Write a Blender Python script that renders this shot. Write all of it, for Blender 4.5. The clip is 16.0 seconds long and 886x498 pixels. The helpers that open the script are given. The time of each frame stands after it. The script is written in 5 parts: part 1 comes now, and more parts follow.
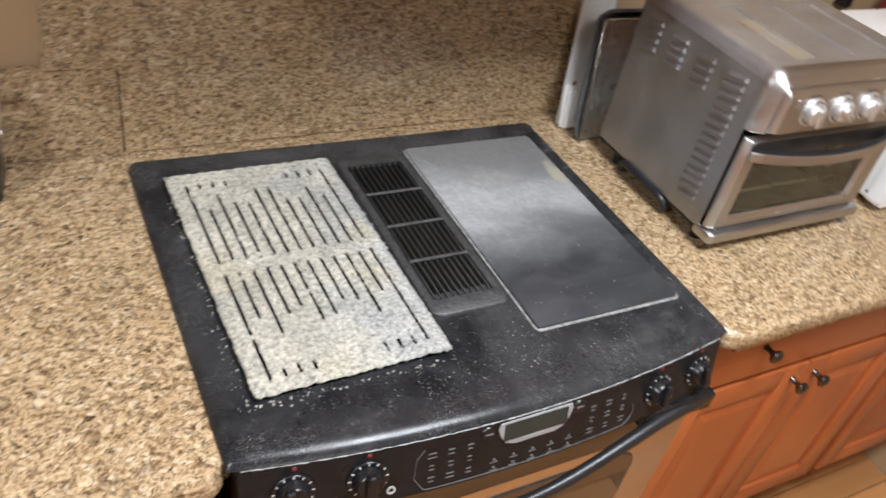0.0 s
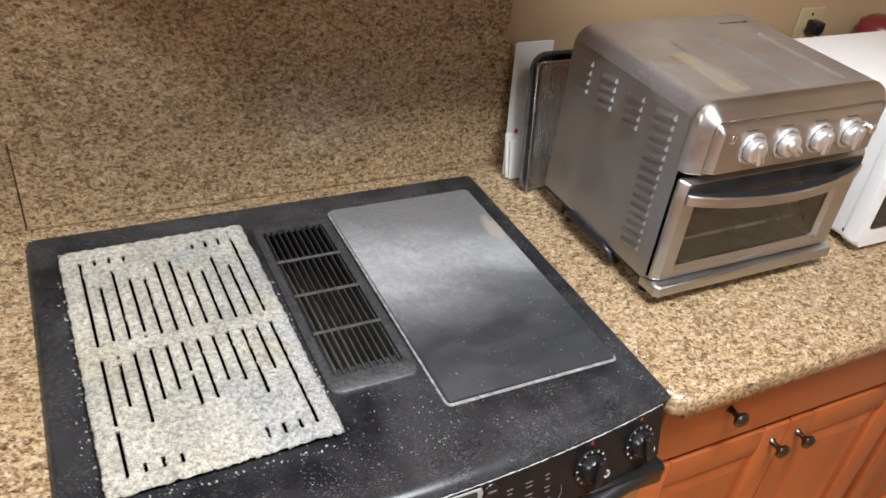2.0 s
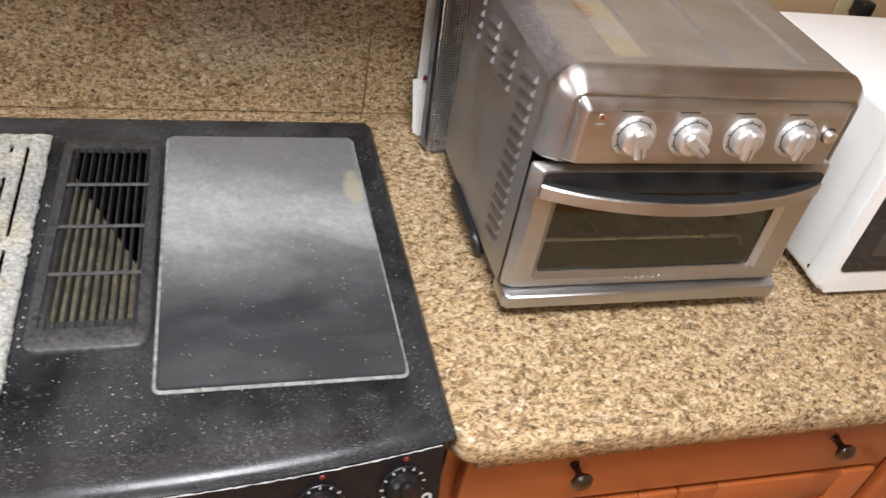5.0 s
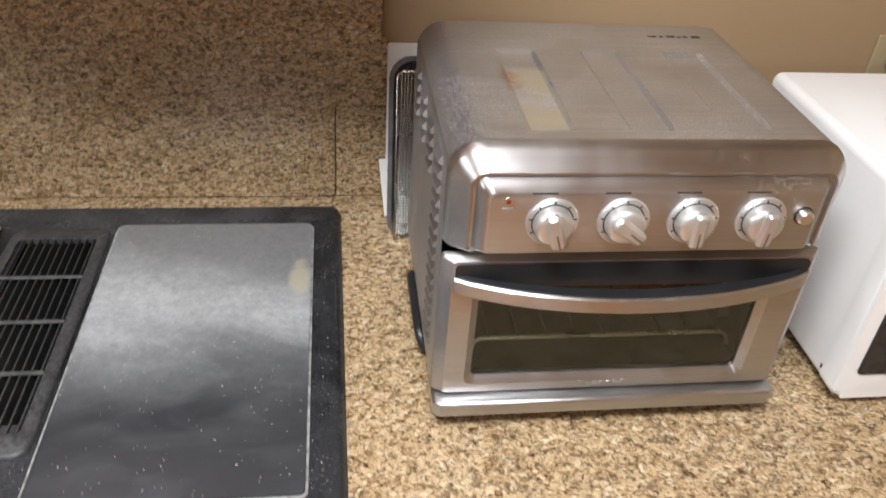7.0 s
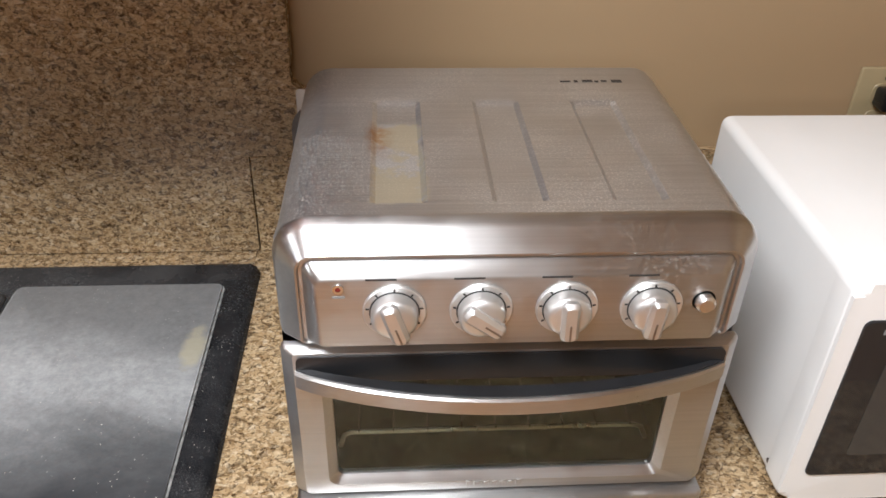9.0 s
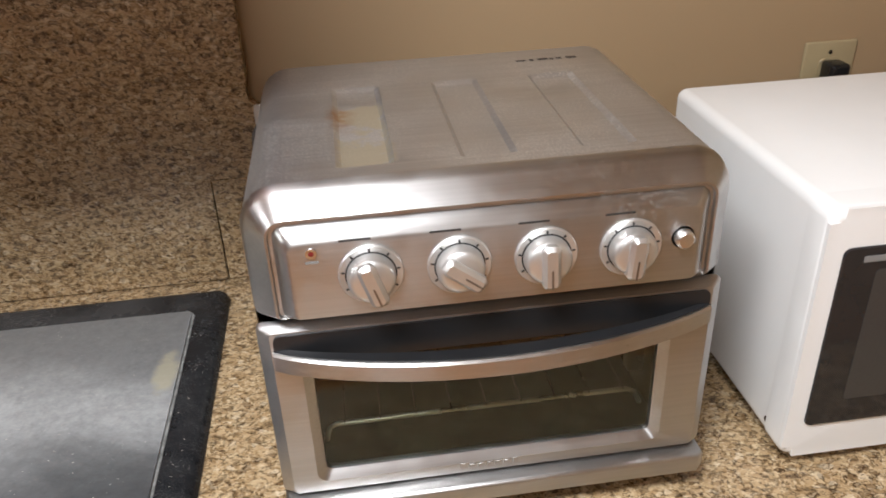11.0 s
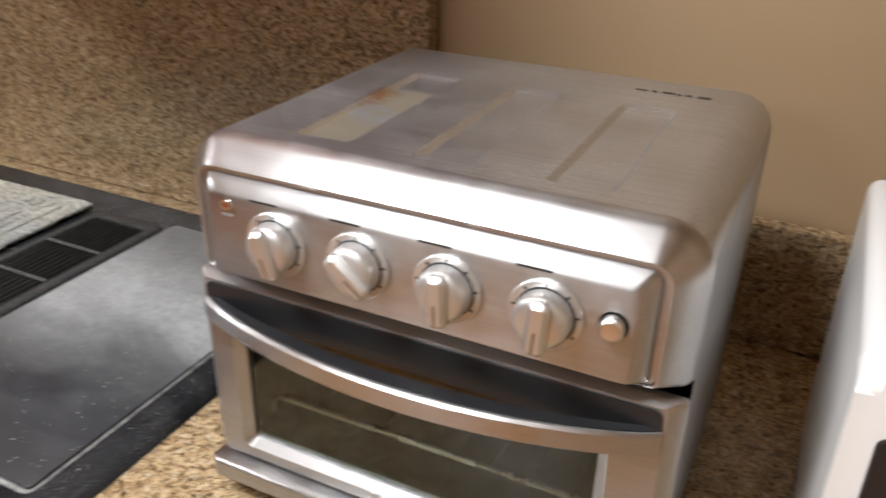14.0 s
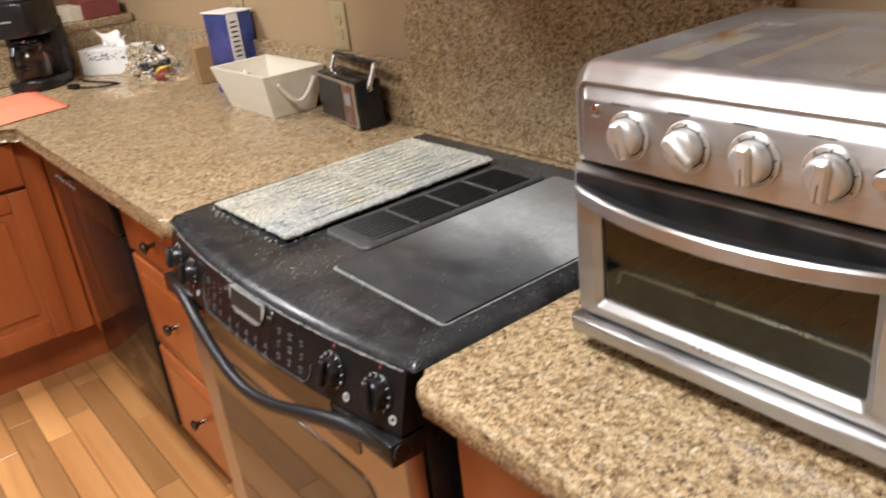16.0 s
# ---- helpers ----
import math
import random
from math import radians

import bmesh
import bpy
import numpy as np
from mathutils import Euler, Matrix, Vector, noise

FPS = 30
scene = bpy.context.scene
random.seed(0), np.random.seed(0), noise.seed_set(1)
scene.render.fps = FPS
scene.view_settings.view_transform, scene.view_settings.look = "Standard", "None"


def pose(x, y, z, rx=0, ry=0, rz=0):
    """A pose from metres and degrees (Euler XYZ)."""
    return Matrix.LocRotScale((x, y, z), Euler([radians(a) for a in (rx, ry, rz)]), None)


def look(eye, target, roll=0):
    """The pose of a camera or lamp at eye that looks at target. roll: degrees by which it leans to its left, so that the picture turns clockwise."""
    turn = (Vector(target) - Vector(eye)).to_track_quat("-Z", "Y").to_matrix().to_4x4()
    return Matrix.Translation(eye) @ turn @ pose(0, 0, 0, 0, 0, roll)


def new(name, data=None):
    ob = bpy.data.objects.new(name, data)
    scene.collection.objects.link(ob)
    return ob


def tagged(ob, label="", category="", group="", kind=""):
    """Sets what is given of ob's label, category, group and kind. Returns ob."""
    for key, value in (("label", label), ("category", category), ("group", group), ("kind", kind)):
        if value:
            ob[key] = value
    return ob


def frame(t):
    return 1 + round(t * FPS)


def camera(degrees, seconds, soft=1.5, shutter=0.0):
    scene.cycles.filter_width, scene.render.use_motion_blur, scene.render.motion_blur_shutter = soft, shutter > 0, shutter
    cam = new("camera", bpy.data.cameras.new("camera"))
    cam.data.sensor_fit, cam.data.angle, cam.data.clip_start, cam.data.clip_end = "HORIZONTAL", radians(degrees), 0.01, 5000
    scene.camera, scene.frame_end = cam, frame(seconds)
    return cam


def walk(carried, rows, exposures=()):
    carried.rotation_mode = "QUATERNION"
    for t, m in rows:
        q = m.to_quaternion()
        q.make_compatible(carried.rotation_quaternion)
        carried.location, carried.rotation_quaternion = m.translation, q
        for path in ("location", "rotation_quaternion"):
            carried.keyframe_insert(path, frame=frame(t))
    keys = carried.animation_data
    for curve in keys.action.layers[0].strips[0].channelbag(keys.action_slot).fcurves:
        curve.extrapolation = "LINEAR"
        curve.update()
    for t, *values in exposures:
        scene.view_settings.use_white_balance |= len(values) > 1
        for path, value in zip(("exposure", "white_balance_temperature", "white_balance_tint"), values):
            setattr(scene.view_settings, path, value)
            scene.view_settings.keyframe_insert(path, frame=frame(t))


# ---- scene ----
cam = camera(57.6, 16.0, soft=1.6, shutter=0.5)
PATH = [
    (0, (-0.153, -1.153, 1.703), (0.736, 0.147, 0.47), 12.9),
    (0.5, (-0.083, -1.159, 1.707), (0.859, 0.132, 0.504), 8.4),
    (1, (-0.035, -1.184, 1.725), (0.89, 0.227, 0.651), 8.2),
    (1.5, (0.011, -1.18, 1.697), (0.87, 0.26, 0.608), 9.0),
    (2, (0.068, -1.16, 1.684), (0.882, 0.264, 0.54), 7.4),
    (2.5, (0.115, -1.147, 1.657), (0.932, 0.248, 0.48), 8.1),
    (3, (0.204, -1.157, 1.646), (0.915, 0.271, 0.439), 10.1),
    (3.5, (0.255, -1.109, 1.631), (0.918, 0.331, 0.412), 8.9),
    (4, (0.308, -1.09, 1.623), (0.978, 0.329, 0.383), 9.4),
    (4.5, (0.418, -1.104, 1.618), (1.037, 0.321, 0.359), 11.6),
    (4.7, (0.467, -1.105, 1.614), (1.051, 0.33, 0.349), 11.8),
    (6.8, (0.77, -1.061, 1.587), (1.045, 0.533, 0.411), 5.9),
    (7, (0.767, -1.042, 1.586), (1.032, 0.567, 0.428), 4.6),
    (7.5, (0.77, -0.991, 1.589), (1.045, 0.639, 0.464), 3.2),
    (8, (0.858, -0.963, 1.587), (1.104, 0.676, 0.468), 3.3),
    (8.5, (0.939, -0.943, 1.58), (1.107, 0.707, 0.462), 2.9),
    (8.7, (0.959, -0.935, 1.581), (1.096, 0.707, 0.448), 2.1),
    (10.8, (0.976, -0.98, 1.515), (1.14, 0.752, 0.528), -2.1),
    (11, (0.957, -0.972, 1.498), (1.164, 0.76, 0.519), -2.4),
    (11.5, (0.968, -0.969, 1.479), (1.215, 0.762, 0.509), -1.6),
    (12, (1.079, -0.973, 1.461), (1.184, 0.742, 0.438), 1.5),
    (12.5, (1.173, -0.925, 1.451), (1.146, 0.773, 0.394), 1.0),
    (13, (1.167, -0.842, 1.458), (1.008, 0.862, 0.424), 0.4),
    (13.5, (1.196, -0.821, 1.451), (0.783, 0.864, 0.456), 1.8),
    (14, (1.294, -0.858, 1.448), (0.529, 0.749, 0.536), 1.2),
    (14.5, (1.291, -0.927, 1.456), (0.353, 0.62, 0.605), -2.8),
    (15, (1.308, -0.984, 1.453), (0.16, 0.449, 0.66), -4.7),
    (15.5, (1.42, -0.999, 1.441), (0.029, 0.214, 0.671), -5.5),
    (16, (1.467, -1.049, 1.427), (-0.012, 0.023, 0.612), -6.8),
]
EXPOSURE = ((0.0, 0.03, 5580, 9), (5.0, 0.07, 5750, 9), (8.3, -0.08, 5720, 9), (11.5, -0.27, 5780, 9), (12.5, -0.38, 5600, 9), (13.5, -0.28, 5720, 9), (15.0, -0.02, 5880, 9), (16.0, -0.03, 5900, 9))
walk(cam, [(t, look(eye, target, roll)) for t, eye, target, roll in PATH], EXPOSURE)

# ---- light ----
world = bpy.data.worlds.new("world")
world.use_nodes = True
world.node_tree.nodes["Background"].inputs[0].default_value = (1.0, 0.9, 0.78, 1)
world.node_tree.nodes["Background"].inputs[1].default_value = 0.05
scene.world = world


def unseen_ceiling_lamp(x, y, sx, sy, watts):
    data = bpy.data.lights.new("unseen_ceiling_lamp", "AREA")
    data.shape, data.size, data.size_y, data.energy, data.color = "RECTANGLE", sx, sy, watts, (1.0, 0.95, 0.88)
    ob = new("unseen_ceiling_lamp", data)
    ob.location = (x, y, 2.36)
    return ob


unseen_ceiling_lamp(0.6, -1.1, 0.6, 0.42, 51)
# two unseen fills added: left worktop, then far back for splashback and cabinet fronts
unseen_ceiling_lamp(-1.4, -1.2, 0.6, 0.42, 46)
unseen_ceiling_lamp(0.2, -3.6, 0.6, 0.42, 38)

# ---- materials ----


class Nodes:
    """Short hand for building a node tree."""

    def __init__(self, name):
        self.m = bpy.data.materials.new(name)
        self.m.use_nodes = True
        self.t = self.m.node_tree
        self.b = self.t.nodes["Principled BSDF"]
        self.co = self.add("ShaderNodeTexCoord").outputs["Object"]

    def add(self, kind, **values):
        n = self.t.nodes.new(kind)
        for k, v in values.items():
            if k in n.inputs:
                n.inputs[k].default_value = v
        return n

    def link(self, a, b):
        self.t.links.new(a, b)

    def mapped(self, scale, offset=(0, 0, 0), turn=(0, 0, 0)):
        n = self.t.nodes.new("ShaderNodeMapping")
        n.inputs["Scale"].default_value, n.inputs["Location"].default_value, n.inputs["Rotation"].default_value = scale, offset, turn
        self.link(self.co, n.inputs["Vector"])
        return n.outputs[0]

    def noise(self, scale, detail=4, rough=0.6, co=None, distort=0.0):
        n = self.add("ShaderNodeTexNoise", Scale=scale, Detail=detail, Roughness=rough, Distortion=distort)
        self.link(co or self.co, n.inputs["Vector"])
        return n.outputs["Fac"]

    def voronoi(self, scale, co=None, out="Color", feature="F1"):
        n = self.add("ShaderNodeTexVoronoi", Scale=scale)
        n.feature = feature
        self.link(co or self.co, n.inputs["Vector"])
        return n.outputs[out]

    def ramp(self, value, stops, constant=False):
        n = self.t.nodes.new("ShaderNodeValToRGB")
        r = n.color_ramp
        r.interpolation = "CONSTANT" if constant else "LINEAR"
        while len(r.elements) < len(stops):
            r.elements.new(0.5)
        for e, (p, c) in zip(r.elements, stops):
            e.position = p
            e.color = (*c, 1) if isinstance(c, tuple) else (c, c, c, 1)
        self.link(value, n.inputs["Fac"])
        return n.outputs["Color"]

    def mix(self, fac, a, b, blend="MIX"):
        n = self.t.nodes.new("ShaderNodeMix")
        n.data_type, n.blend_type = "RGBA", blend
        for v, i in ((fac, 0), (a, 6), (b, 7)):
            if isinstance(v, (int, float)):
                n.inputs[i].default_value = v if i == 0 else (v, v, v, 1)
            elif isinstance(v, tuple):
                n.inputs[i].default_value = (*v, 1)
            else:
                self.link(v, n.inputs[i])
        return n.outputs[2]

    def math(self, op, a, b=0.5):
        n = self.t.nodes.new("ShaderNodeMath")
        n.operation = op
        for v, i in ((a, 0), (b, 1)):
            if isinstance(v, (int, float)):
                n.inputs[i].default_value = v
            else:
                self.link(v, n.inputs[i])
        return n.outputs[0]

    def axis(self, which):
        n = self.t.nodes.new("ShaderNodeSeparateXYZ")
        self.link(self.co, n.inputs[0])
        return n.outputs[which]

    def random(self):
        return self.t.nodes.new("ShaderNodeObjectInfo").outputs["Random"]

    def bump(self, height, strength, distance=0.001):
        n = self.add("ShaderNodeBump", Strength=strength, Distance=distance)
        self.link(height, n.inputs["Height"])
        self.link(n.outputs[0], self.b.inputs["Normal"])

    def done(self, colour=None, rough=None, metal=0.0, **more):
        for v, k in ((colour, "Base Color"), (rough, "Roughness")):
            if v is None:
                continue
            if isinstance(v, tuple):
                self.b.inputs[k].default_value = (*v, 1)
            elif isinstance(v, (int, float)):
                self.b.inputs[k].default_value = v
            else:
                self.link(v, self.b.inputs[k])
        self.b.inputs["Metallic"].default_value = metal
        for k, v in more.items():
            self.b.inputs[k.replace("_", " ")].default_value = v
        return self.m


def granite():
    """Brown stone: tan and cream grains with short dark flecks."""
    n = Nodes("granite")
    long = n.mapped((0.78, 1.0, 1.2))
    warp = n.add("ShaderNodeTexNoise", Scale=75, Detail=3)
    n.link(long, warp.inputs["Vector"])
    off = n.t.nodes.new("ShaderNodeVectorMath")
    off.operation = "SCALE"
    off.inputs["Scale"].default_value = 0.014
    n.link(warp.outputs["Color"], off.inputs[0])
    add = n.t.nodes.new("ShaderNodeVectorMath")
    n.link(long, add.inputs[0])
    n.link(off.outputs[0], add.inputs[1])
    co = add.outputs[0]
    cell, small = n.t.nodes.new("ShaderNodeSeparateColor"), n.t.nodes.new("ShaderNodeSeparateColor")
    n.link(n.voronoi(185, co), cell.inputs[0])
    n.link(n.voronoi(420, co), small.inputs[0])
    grains = n.ramp(cell.outputs[0], [(0, (0.1, 0.058, 0.026)), (0.09, (0.25, 0.16, 0.075)), (0.26, (0.4, 0.275, 0.14)),
                                      (0.5, (0.48, 0.345, 0.19)), (0.76, (0.56, 0.425, 0.25)), (0.93, (0.68, 0.56, 0.385))], True)
    grit = n.ramp(small.outputs[1], [(0, (0.045, 0.026, 0.012)), (0.2, (0.3, 0.2, 0.1)), (0.45, (0.48, 0.35, 0.2)), (0.85, (0.66, 0.53, 0.35))], True)
    colour = n.mix(0.45, grains, grit)
    rim = n.voronoi(185, co, "Distance", "DISTANCE_TO_EDGE")
    seams = n.math("MULTIPLY", n.ramp(rim, [(0.02, 1.0), (0.13, 0.0)]), n.ramp(n.noise(150, 2, 0.5), [(0.49, 0.0), (0.58, 0.85)]))
    colour = n.mix(seams, colour, (0.045, 0.025, 0.011))
    fleck = n.t.nodes.new("ShaderNodeSeparateColor")
    n.link(n.voronoi(135, co), fleck.inputs[0])
    spot = n.math("MULTIPLY", n.ramp(fleck.outputs[2], [(0.0, 0.55), (0.1, 0.0)], True), n.ramp(n.noise(210, 2, 0.6), [(0.4, 0.2), (0.55, 1.0)]))
    colour = n.mix(spot, colour, (0.05, 0.03, 0.015))
    cloud = n.ramp(n.noise(7, 3), [(0.3, 0.8), (0.7, 0.96)])
    n.bump(cell.outputs[0], 0.03, 0.0004)
    return n.done(n.mix(1.0, colour, cloud, "MULTIPLY"), n.ramp(n.noise(30), [(0.3, 0.2), (0.7, 0.34)]), Specular_IOR_Level=0.45)


def wood(name, dark, light, along, scale=1.0, rough=0.32, vary=0.5):
    n = Nodes(name)
    stretch = {"x": (1.2, 26, 26), "y": (26, 1.2, 26), "z": (26, 26, 1.2)}[along]
    shift = n.t.nodes.new("ShaderNodeVectorMath")
    n.link(n.mapped(tuple(s * scale for s in stretch)), shift.inputs[0])
    r = n.t.nodes.new("ShaderNodeVectorMath")
    r.operation = "SCALE"
    r.inputs[0].default_value = (13.0, 7.0, 29.0)
    n.link(n.random(), r.inputs["Scale"])
    n.link(r.outputs[0], shift.inputs[1])
    g = n.noise(1.0, 6, 0.62, shift.outputs[0], 0.6)
    broad = n.noise(0.22, 3, 0.5, shift.outputs[0])
    c = n.ramp(g, [(0.28, dark), (0.72, light)])
    c = n.mix(0.55, c, n.ramp(broad, [(0.3, dark), (0.7, light)]))
    tone = n.ramp(n.random(), [(0.0, 1.0 - 0.35 * vary), (1.0, 1.0 + 0.2 * vary)])
    n.bump(g, 0.06, 0.0008)
    return n.done(n.mix(1.0, c, tone, "MULTIPLY"), n.ramp(g, [(0.2, rough - 0.05), (0.8, rough + 0.1)]), Coat_Weight=0.25, Coat_Roughness=0.15)


def plain(name, colour, rough, metal=0.0, spread=0.12, scale=40.0, bump=0.0, **more):
    n = Nodes(name)
    f = n.noise(scale, 5, 0.65)
    lo, hi = tuple(c * (1 - spread) for c in colour), tuple(min(1.0, c * (1 + spread)) for c in colour)
    if bump:
        n.bump(f, bump, 0.0006)
    return n.done(n.ramp(f, [(0.3, lo), (0.7, hi)]), n.ramp(n.noise(scale * 0.35, 4), [(0.3, max(0.03, rough * 0.8)), (0.7, min(1, rough * 1.2))]), metal, **more)


def brushed(name, colour, rough, along, dust=0.0, streak=0.0):
    """Brushed stainless steel, with smears and settled dust."""
    n = Nodes(name)
    stretch = {"x": (3, 420, 420), "y": (420, 3, 420), "z": (420, 420, 3)}[along]
    f = n.noise(1.0, 3, 0.6, n.mapped(stretch))
    smear = n.noise(14, 5, 0.65)
    c = n.ramp(f, [(0.3, tuple(v * 0.9 for v in colour)), (0.7, colour)])
    r = n.math("ADD", n.math("MULTIPLY", f, 0.1), n.ramp(smear, [(0.35, rough - 0.06), (0.7, rough + 0.1)]))
    if dust:
        specks = n.ramp(n.noise(380, 3, 0.7), [(0.54, 0.0), (0.64, 1.0)])
        patches = n.ramp(n.noise(8, 4), [(0.42, 0.0), (0.6, 1.0)])
        d = n.math("MULTIPLY", n.math("MULTIPLY", specks, patches), dust)
        c = n.mix(d, c, (0.5, 0.46, 0.4))
        n.link(n.math("SUBTRACT", 1.0, n.math("MULTIPLY", d, 0.7)), n.b.inputs["Metallic"])
    n.bump(f, 0.04, 0.0003)
    if streak:
        tangent = n.add("ShaderNodeCombineXYZ", X=1.0, Y=0.0, Z=0.0)
        n.link(tangent.outputs[0], n.b.inputs["Tangent"])
        n.b.inputs["Anisotropic"].default_value, n.b.inputs["Anisotropic Rotation"].default_value = streak, 0.25
    return n.done(c, r, 1.0)


def oven_top_steel():
    """Dusty steel with a dried yellow spill, browned on one edge."""
    n = Nodes("oven_top_steel")
    f = n.noise(1.0, 3, 0.6, n.mapped((3, 420, 420)))
    c = n.ramp(f, [(0.3, (0.42, 0.42, 0.42)), (0.7, (0.5, 0.5, 0.5))])
    specks = n.ramp(n.noise(520, 2, 0.7), [(0.53, 0.0), (0.61, 1.0)])
    patches = n.ramp(n.noise(9, 4), [(0.4, 0.15), (0.58, 1.0)])
    d = n.math("MULTIPLY", n.math("MULTIPLY", specks, patches), 0.5)
    wob = n.math("MULTIPLY", n.math("SUBTRACT", n.noise(34, 4), 0.5), 0.022)
    x, y = n.math("ADD", n.axis(0), wob), n.math("ADD", n.axis(1), wob)

    def inside(v, a, b, soft):
        up = n.t.nodes.new("ShaderNodeMapRange")
        up.inputs[1].default_value, up.inputs[2].default_value = a - soft, a + soft
        n.link(v, up.inputs[0])
        dn = n.t.nodes.new("ShaderNodeMapRange")
        dn.inputs[1].default_value, dn.inputs[2].default_value, dn.inputs[3].default_value, dn.inputs[4].default_value = b - soft, b + soft, 1.0, 0.0
        n.link(v, dn.inputs[0])
        return n.math("MULTIPLY", up.outputs[0], dn.outputs[0])

    # metres from the middle of the oven's base
    spill = n.math("MULTIPLY", inside(x, -0.116, -0.074, 0.0025), inside(y, -0.122, 0.03, 0.003))
    rust = n.math("MULTIPLY", n.math("MULTIPLY", inside(x, -0.122, -0.104, 0.005), inside(y, -0.035, 0.02, 0.01)), n.ramp(n.noise(60), [(0.4, 0.2), (0.6, 1.0)]))
    c = n.mix(d, c, (0.74, 0.71, 0.66))
    c = n.mix(n.math("MULTIPLY", n.math("MULTIPLY", spill, n.ramp(n.noise(28, 4), [(0.42, 0.0), (0.5, 1.0)])), 0.6), c, (0.52, 0.46, 0.29))
    c = n.mix(n.math("MULTIPLY", rust, 0.8), c, (0.36, 0.17, 0.05))
    metal = n.math("SUBTRACT", 1.0, n.math("ADD", 0.12, n.math("MAXIMUM", n.math("MULTIPLY", d, 0.6), n.math("MULTIPLY", spill, 0.16))))
    n.link(metal, n.b.inputs["Metallic"])
    n.bump(f, 0.04, 0.0003)
    return n.done(c, n.ramp(n.noise(14, 5), [(0.35, 0.28), (0.7, 0.4)]), 1.0)


def black_enamel():
    """Cooktop enamel with crumbs' dust and wiped grease."""
    n = Nodes("black_enamel")
    specks = n.ramp(n.voronoi(260, out="Distance"), [(0.12, 1.0), (0.24, 0.0)])
    keep = n.ramp(n.noise(20, 3, 0.7), [(0.46, 0.0), (0.6, 1.0)])
    haze = n.ramp(n.noise(5, 5, 0.6, None, 0.8), [(0.4, 0.004), (0.72, 0.09)])
    powder = n.math("MULTIPLY", n.ramp(n.noise(900, 2, 0.6), [(0.55, 0.0), (0.68, 0.3)]), n.ramp(n.noise(11, 4, 0.65), [(0.4, 0.1), (0.62, 1.0)]))
    haze = n.math("ADD", haze, powder)
    c = n.mix(haze, (0.007, 0.0075, 0.009), (0.4, 0.4, 0.4))
    c = n.mix(n.math("MULTIPLY", n.math("MULTIPLY", specks, keep), 0.4), c, (0.42, 0.4, 0.38))
    n.bump(n.noise(160, 3), 0.05, 0.0004)
    return n.done(c, n.ramp(n.noise(12, 5), [(0.3, 0.16), (0.7, 0.34)]), Specular_IOR_Level=0.24)


def griddle_metal():
    """Dark griddle with chalky wiped streaks and a reflected sheen painted into the colour."""
    n = Nodes("griddle_metal")
    soft = n.noise(6.5, 5, 0.55, n.mapped((0.8, 1.35, 1), (0.3, 0.55, 0), (0, 0, 0.35)), 0.5)
    wisp = n.noise(17, 5, 0.6, n.mapped((0.7, 1.6, 1), (1.3, 0.2, 0), (0, 0, -0.35)), 0.9)
    fine = n.noise(120, 5, 0.75)

    def rise(v, a, b):
        r = n.t.nodes.new("ShaderNodeMapRange")
        r.interpolation_type = "SMOOTHSTEP"
        r.inputs[1].default_value, r.inputs[2].default_value = a, b
        n.link(v, r.inputs[0])
        return r.outputs[0]

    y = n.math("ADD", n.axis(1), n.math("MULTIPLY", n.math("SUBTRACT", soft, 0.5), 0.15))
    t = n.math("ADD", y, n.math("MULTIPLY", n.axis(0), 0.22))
    # back paints reflected sheen over the rear; band mixes sheen with wiped chalk
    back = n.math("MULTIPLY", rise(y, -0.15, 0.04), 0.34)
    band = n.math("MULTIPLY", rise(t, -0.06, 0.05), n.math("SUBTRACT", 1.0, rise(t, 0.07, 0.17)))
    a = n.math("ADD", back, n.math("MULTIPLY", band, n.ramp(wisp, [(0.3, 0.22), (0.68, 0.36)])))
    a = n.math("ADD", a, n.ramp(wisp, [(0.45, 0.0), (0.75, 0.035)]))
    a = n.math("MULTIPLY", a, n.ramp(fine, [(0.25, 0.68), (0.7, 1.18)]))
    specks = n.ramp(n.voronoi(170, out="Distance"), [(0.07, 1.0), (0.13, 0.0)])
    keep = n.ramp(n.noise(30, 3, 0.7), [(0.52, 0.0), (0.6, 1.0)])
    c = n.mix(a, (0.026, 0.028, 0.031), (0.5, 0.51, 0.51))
    c = n.mix(n.math("MULTIPLY", specks, keep), c, (0.6, 0.58, 0.53))
    # a smudge of yellow grease by the edge, in metres from the plate's middle
    dx = n.math("DIVIDE", n.math("SUBTRACT", n.axis(0), 0.12), 0.016)
    dy = n.math("DIVIDE", n.math("SUBTRACT", n.axis(1), 0.11), 0.045)
    away = n.math("ADD", n.math("ADD", n.math("MULTIPLY", dx, dx), n.math("MULTIPLY", dy, dy)), n.math("MULTIPLY", n.math("SUBTRACT", n.noise(60, 4, 0.65), 0.5), 2.4))
    c = n.mix(n.ramp(away, [(0.25, 0.6), (1.0, 0.0)]), c, (0.46, 0.42, 0.29))
    n.bump(fine, 0.1, 0.0004)
    return n.done(c, n.ramp(soft, [(0.3, 0.3), (0.7, 0.46)]), 0.0)


